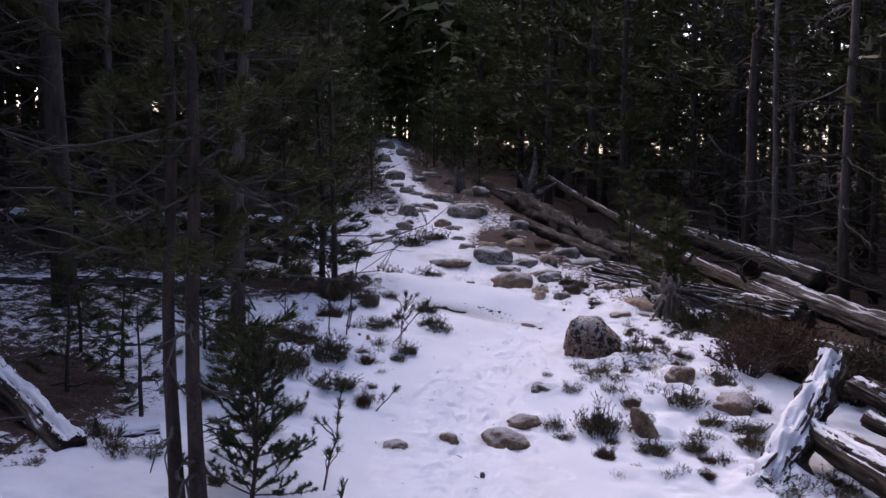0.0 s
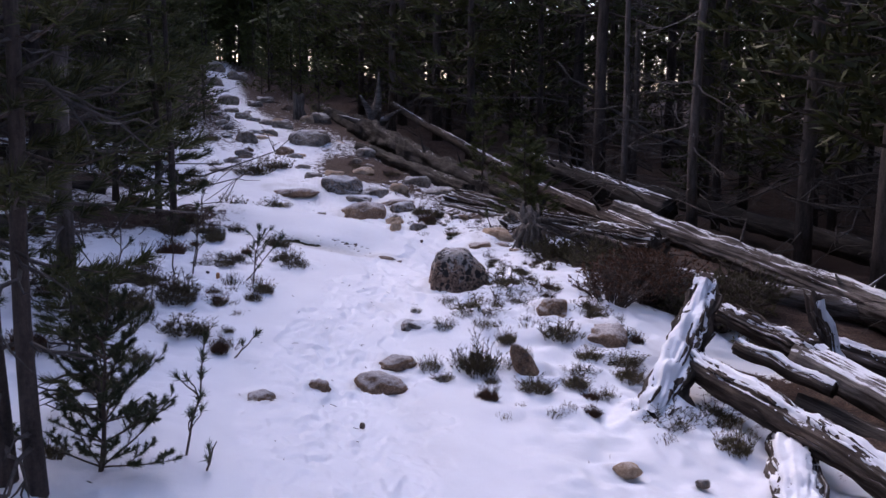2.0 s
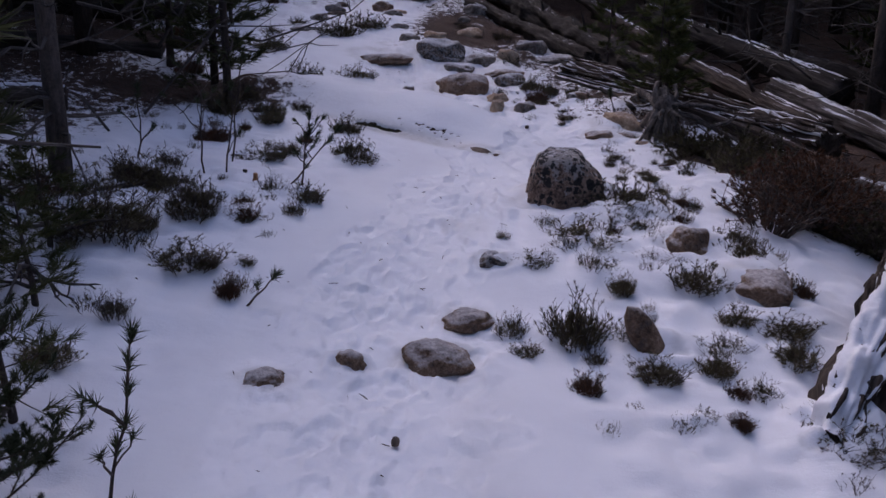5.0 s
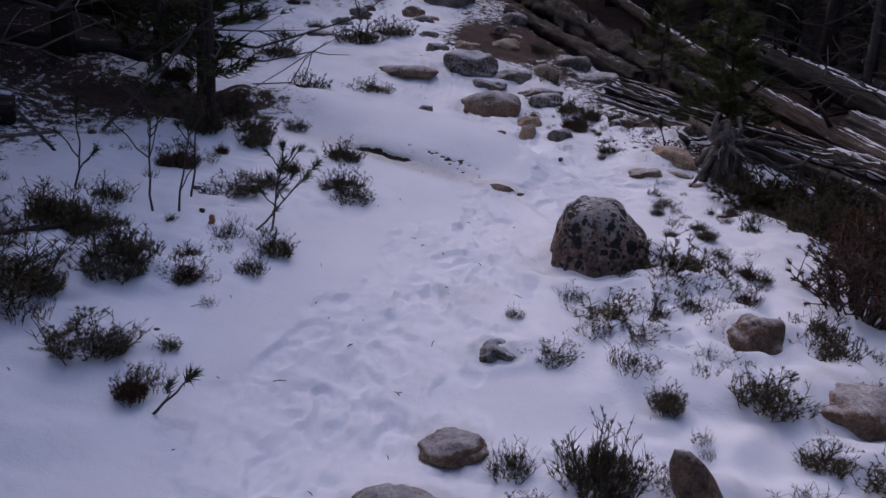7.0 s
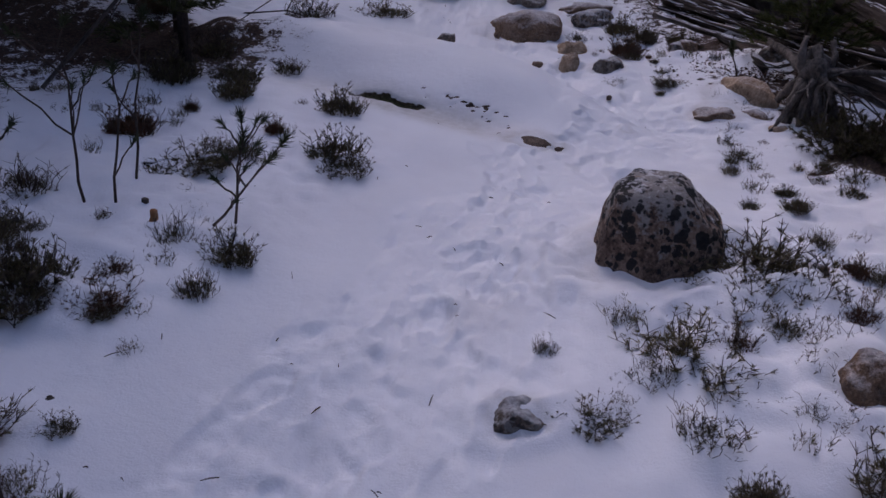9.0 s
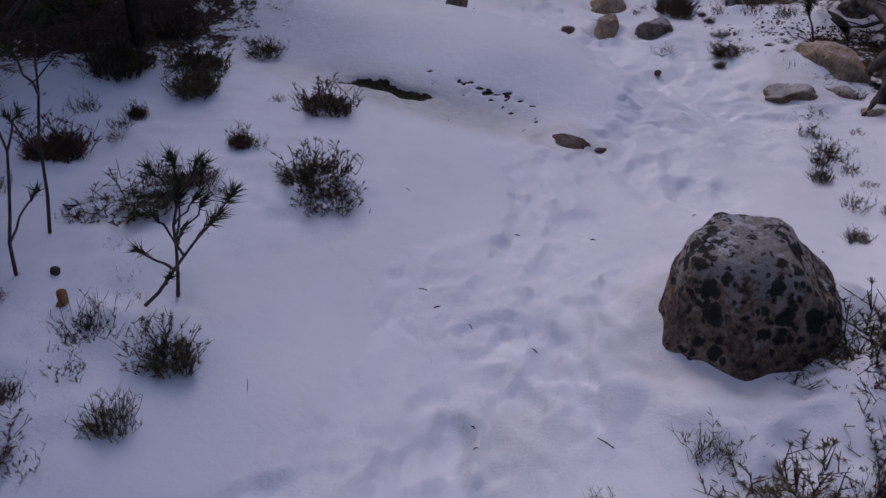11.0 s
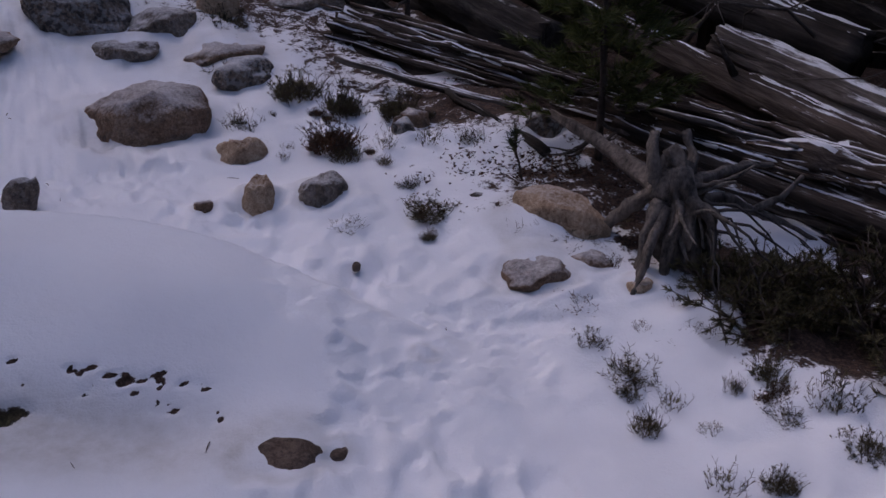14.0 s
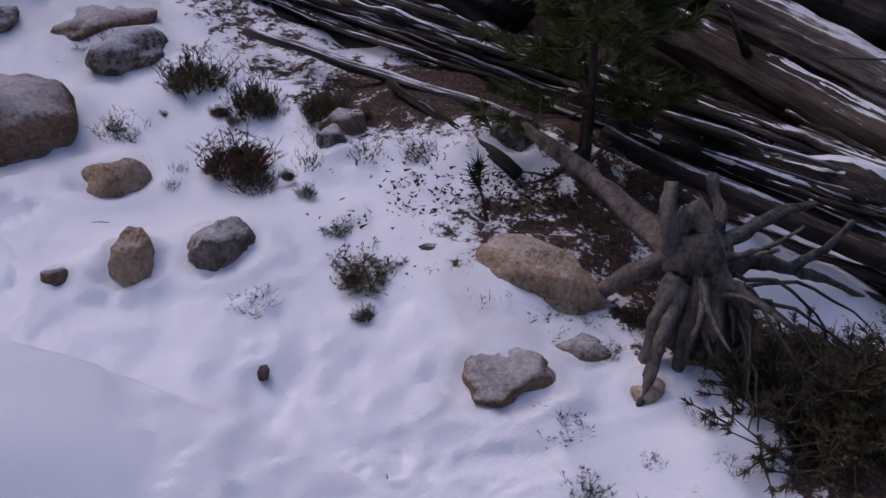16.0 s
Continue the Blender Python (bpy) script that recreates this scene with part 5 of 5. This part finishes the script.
for seed, nx, ny, hgt in ((207, 2.31, 9.27, 1.1), (208, 2.4, 9.42, 0.9), (209, 2.25, 11.2, 1.3)):
    near = pine("pine_sapling", seed, hgt, 0.016, 0.2, 0.36, 34, 8, 0.06, 0.003, 28, BARK, NEEDLES_LIT, 4, (-0.05, 0.0), 0.4)
    near.matrix_world = pose(nx, ny, ground_z(nx, ny), 0, 0, seed * 40)
    tagged(near, "green pine sapling among the fallen logs", "tree", "saplings")


def young_conifer(x, y):
    """A bushy little conifer: a leader, whorls of upturned branches, side shoots, all clad in short needles."""
    rng = random.Random(211)
    g, f = Geo(), Geo()

    def shoot(at, way, length, r, depth):
        q, d, n = Vector(at), Vector(way).normalized(), 6
        pts = []
        for i in range(n + 1):
            pts.append(q.copy())
            d = (d + Vector((rng.uniform(-1, 1), rng.uniform(-1, 1), rng.uniform(-0.5, 1.0))) * 0.13).normalized()
            q = q + d * length / n
        g.tube(pts, [r * (1 - 0.12 * i) for i in range(n + 1)], 4)
        for i in range(1, n + 1):
            if depth > 1 or i > 1:
                for k in (0, 0.33, 0.66):
                    f.spray(rng, pts[i].lerp(pts[i - 1], k), (pts[i] - pts[i - 1]).normalized(), 6, 0.021, 0.0012, 1.0)
            if depth < 3 and i > 1 and length > 0.07:
                side = d.cross(Vector((0, 0, 1))).normalized() * (1 if i % 2 else -1)
                shoot(pts[i], d * 0.8 + side * rng.uniform(0.6, 1.1) + Vector((0, 0, rng.uniform(-0.2, 0.5))), length * rng.uniform(0.28, 0.5) * (1.25 - i / n), r * 0.55, depth + 1)

    leader = bend((0, 0, -0.05), (0.05, 0.02, 0.66), 9, 0, 0.012, rng)
    g.tube(leader, [0.012 - 0.001 * i for i in range(10)], 6)
    for i in range(1, 10):
        for k in range(5 if i < 8 else 3):
            a = i * 0.9 + k * 1.257 + rng.uniform(-0.3, 0.3)
            ln = (0.36 - 0.026 * i) * rng.uniform(0.6, 1.15)
            shoot(leader[i], (math.cos(a), math.sin(a), rng.uniform(0.0, 0.7) + 0.06 * i), ln, 0.0045, 1)
    shoot(leader[9], (0.1, 0, 1), 0.1, 0.004, 2)
    top = new("young_conifer", g.mesh("young_conifer", TWIG))
    top.matrix_world = pose(x, y, ground_z(x, y))
    tagged(top, "small bushy young conifer in the snow", "tree", "saplings")
    tagged(part("needles", f, NEEDLES_BLUE, top, soft=False), kind="stuff")


young_conifer(-0.77, 3.72)


def seedling(x, y, height, lean, seed, label, tufts=4, side=2):
    rng = random.Random(seed)
    g, f = Geo(), Geo()
    pts = bend((0, 0, -0.05), (lean[0], lean[1], height), 7, 0, height * 0.03, rng)
    g.tube(pts, [0.006 - 0.0005 * i for i in range(8)], 5)
    for i in range(8 - tufts, 8):
        f.spray(rng, pts[i], (pts[i] - pts[i - 1]).normalized(), 80 if i == 7 else 44, 0.05, 0.0024, 0.9)
    for _ in range(side):
        k = rng.randint(2, 5)
        a = rng.uniform(0, 6.283)
        tip = pts[k] + Vector((math.cos(a), math.sin(a), 1.1)) * height * rng.uniform(0.15, 0.3)
        g.tube(bend(pts[k], tip, 4, 0, 0.008, rng), [0.004, 0.0035, 0.003, 0.003, 0.002], 4)
        f.spray(rng, tip, (tip - pts[k]).normalized(), 36, 0.042, 0.0022, 0.9)
    top = new("pine_seedling", g.mesh("pine_seedling", TWIG))
    top.matrix_world = pose(x, y, ground_z(x, y))
    tagged(top, label, "seedling", "seedlings beside the trail")
    part("needles", f, NEEDLES_BLUE, top, soft=False)


seedling(-0.48, 3.89, 0.47, (0.1, 0.05), 301, "thin pine seedling with tufts of needles at its nodes", 5, 4)
seedling(-0.395, 5.34, 0.11, (0.15, -0.02), 302, "crooked little pine twig in the snow", 1, 1)
seedling(-0.4, 3.72, 0.13, (0.06, 0.02), 303, "crooked bare twig in the snow", 0, 2)
seedling(-0.86, 6.84, 0.62, (-0.02, 0.03), 304, "thin sapling stem with tufts of needles", 1, 6)
seedling(-0.73, 6.8, 0.5, (0.04, 0.05), 305, "thin crooked sapling stem", 1, 2)
seedling(-0.75, 7.02, 0.6, (0.07, 0.05), 306, "thin crooked sapling stem", 1, 2)
seedling(-0.33, 6.86, 0.38, (0.06, 0.0), 307, "branching pine seedling among heath", 3, 7)
seedling(-0.42, 6.75, 0.3, (0.3, 0.05), 308, "leaning twiggy pine seedling in heath", 2, 4)
seedling(-1.25, 6.95, 0.4, (0.0, 0.05), 309, "thin bare sapling stem", 2, 3)
seedling(1.95, 9.2, 0.2, (-0.08, -0.05), 310, "small pine seedling near the root stump", 2, 1)


# ---- bushes ----
def bush(x, y, w, h, seed, leaf, label, density=1.0, bare=16):
    rng = random.Random(seed)
    stems, leaves = Geo(), Geo()
    for i in range(int(60 * density) + bare):
        a, lean = rng.uniform(0, 6.283), rng.random() ** 0.6
        foot = Vector((math.cos(a) * 0.18 * w * lean, math.sin(a) * 0.18 * w * lean, -0.05))
        tip = Vector((math.cos(a) * 0.55 * w * lean, math.sin(a) * 0.55 * w * lean, h * rng.uniform(0.4, 1.05) * (1.05 - 0.5 * lean)))
        pts = bend(foot, tip, 5, -0.06 * h, 0.03 * w, rng)
        stems.tube(pts, [0.008, 0.007, 0.005, 0.004, 0.003, 0.002], 4)
        for _ in range(3):
            k = rng.randint(2, 4)
            q = pts[k] + Vector((rng.uniform(-1, 1), rng.uniform(-1, 1), rng.uniform(-0.3, 1))) * 0.16 * w
            stems.tube([pts[k], q], [0.004, 0.0015], 3)
            if i >= bare:
                leaves.spray(rng, q, (q - pts[k]).normalized(), 30, 0.026, 0.0022, 0.9)
        if i >= bare:
            for k in (2, 3, 4, 5):
                leaves.spray(rng, pts[k], (pts[k] - pts[k - 1]).normalized(), 34, 0.028, 0.0022, 0.9)
    top = new("bush", stems.mesh("bush", TWIG))
    top.matrix_world = pose(x, y, ground_z(x, y))
    tagged(top, label, "shrub", "bushes below the fallen logs")
    part("leaves", leaves, leaf, top, soft=False)


bush(2.32, 8.3, 0.5, 0.17, 401, JUNIPER, "dark green juniper spreading below the root stump", 1.3, 10)
bush(2.65, 8.1, 0.6, 0.3, 402, JUNIPER, "dark green juniper bush beside the stump", 1.1, 14)
bush(2.5, 7.7, 0.5, 0.25, 403, JUNIPER, "low dark juniper in the snow", 0.8, 14)
bush(2.9, 7.6, 0.6, 0.3, 404, HEATH_BROWN, "bronze withered bush below the logs", 1.4, 14)
bush(2.65, 6.95, 0.9, 0.42, 405, HEATH_BROWN, "bronze-brown withered juniper below the long trunk", 2.2, 20)
bush(3.1, 6.6, 0.8, 0.4, 406, JUNIPER, "dark green juniper against the long trunk", 2.0, 8)
bush(2.28, 6.6, 0.6, 0.3, 407, HEATH_BROWN, "bare-branched low bush with a few brown leaves", 0.3, 44)
bush(3.5, 7.1, 0.8, 0.35, 408, JUNIPER, "dark bush under the long trunk", 1.6, 8)
bush(3.3, 6.1, 0.5, 0.2, 409, HEATH, "mossy green bush between broken logs", 1.5, 2)


# ---- scatter on the snow ----
def debris():
    """Needles, broken twigs and cone scales lying on the snow."""
    rng = random.Random(55)
    g = Geo()
    for _ in range(190):
        y = rng.uniform(1.5, 11.5)
        x = float(path_x(y)) + rng.gauss(0, 0.8)
        if x > logs_x(y):
            continue
        z = ground_z(x, y) + 0.012
        a, ln = rng.uniform(0, 6.283), rng.choice((0.012, 0.018, 0.025, 0.045))
        w = rng.uniform(0.001, 0.002)
        g.tube([(x, y, z - 0.01), (x + math.cos(a) * ln * 0.5, y + math.sin(a) * ln * 0.5 + 0.002, z - 0.006), (x + math.cos(a) * ln, y + math.sin(a) * ln, z - 0.004)], [w, w * 1.2, w * 0.6], 4)
    tagged(new("snow_debris", g.mesh("snow_debris", TWIG)), "scattered brown needles and broken twigs on the snow", "litter", kind="stuff")
    g = Geo()
    for _ in range(1500):
        x, y = rng.gauss(2.04, 0.2), rng.gauss(9.2, 0.17)
        z = ground_z(x, y) + rng.uniform(0.005, 0.02)
        g.spray(rng, Vector((x, y, z)), Vector((rng.uniform(-1, 1), rng.uniform(-1, 1), 0.2)).normalized(), 1, rng.uniform(0.01, 0.026), rng.uniform(0.003, 0.007), 0.3)
    tagged(new("leaf_litter", g.mesh("leaf_litter", LITTER, False)), "brown bark flakes and leaf litter behind the tan stone", "litter", kind="stuff")


debris()


def pine_cone(x, y, turn):
    g = Geo()
    g.tube([(0, 0, 0), (0.012, 0, 0.002), (0.035, 0, 0.002), (0.05, 0, 0)], [0.006, 0.015, 0.012, 0.003], 8, 0.3, 4, 0.3)
    ob = new("pine_cone", g.mesh("pine_cone", TWIG))
    ob.matrix_world = pose(x, y, ground_z(x, y) + 0.012, 0, 0, turn)
    tagged(ob, "small brown pine cone lying on the snow", "cone")


pine_cone(0.27, 4.36, 80)
pine_cone(1.17, 8.86, 60)

# bare bough arching through the shade, hung on a trunk of the wood
bough = thing("dead_bough", 5.3, 11.7, ground_z(5.3, 11.7), "long bare dead bough arching down among the trunks", "branch")
brng = random.Random(88)
for start, end, sag, r in (((0, 0, 0.75), (-1.9, 0.4, 1.9), 0.15, 0.04), ((-0.9, 0.2, 1.15), (-1.9, -0.3, 0.9), 0.1, 0.015), ((-0.5, 0.1, 0.9), (-0.7, -0.1, 1.9), 0.0, 0.012)):
    g = Geo()
    g.tube(bend(start, end, 9, sag, 0.035, brng), [r * (1 - 0.08 * i) for i in range(10)], 7, 0.2, 2)
    part("bough", g, DEADWOOD, bough)


def brushwood():
    """Dead boughs and twigs hung between the trunks of the wood."""
    rng = random.Random(91)
    g = Geo()
    for n in range(620):
        if n % 3:
            y = rng.uniform(7, 22)
            x = float(logs_x(y)) + rng.uniform(1.0, 7)
        else:
            y = rng.uniform(4, 16)
            x = float(path_x(y)) - rng.uniform(2.0, 6)
        z = ground_z(x, y) + rng.uniform(0, 1.3)
        a, ln = rng.uniform(0, 6.283), rng.uniform(0.4, 1.6)
        tip = Vector((x + math.cos(a) * ln, y + math.sin(a) * ln, z + rng.uniform(-0.3, 0.6) * ln))
        pts = bend((x, y, z), tip, 4, rng.uniform(-0.2, 0.2) * ln, 0.05 * ln, rng)
        g.tube(pts, [0.012, 0.01, 0.008, 0.005, 0.002], 3)
        for _ in range(4):
            q = pts[rng.randint(1, 3)]
            g.tube(bend(q, q + Vector((rng.uniform(-1, 1), rng.uniform(-1, 1), rng.uniform(-0.7, 0.7))) * ln * 0.35, 2, 0, 0.03, rng), [0.005, 0.004, 0.002], 3)
    tagged(new("brushwood", g.mesh("brushwood", DEADWOOD)), "tangle of dead grey boughs between the trunks", "branches", kind="stuff")


brushwood()
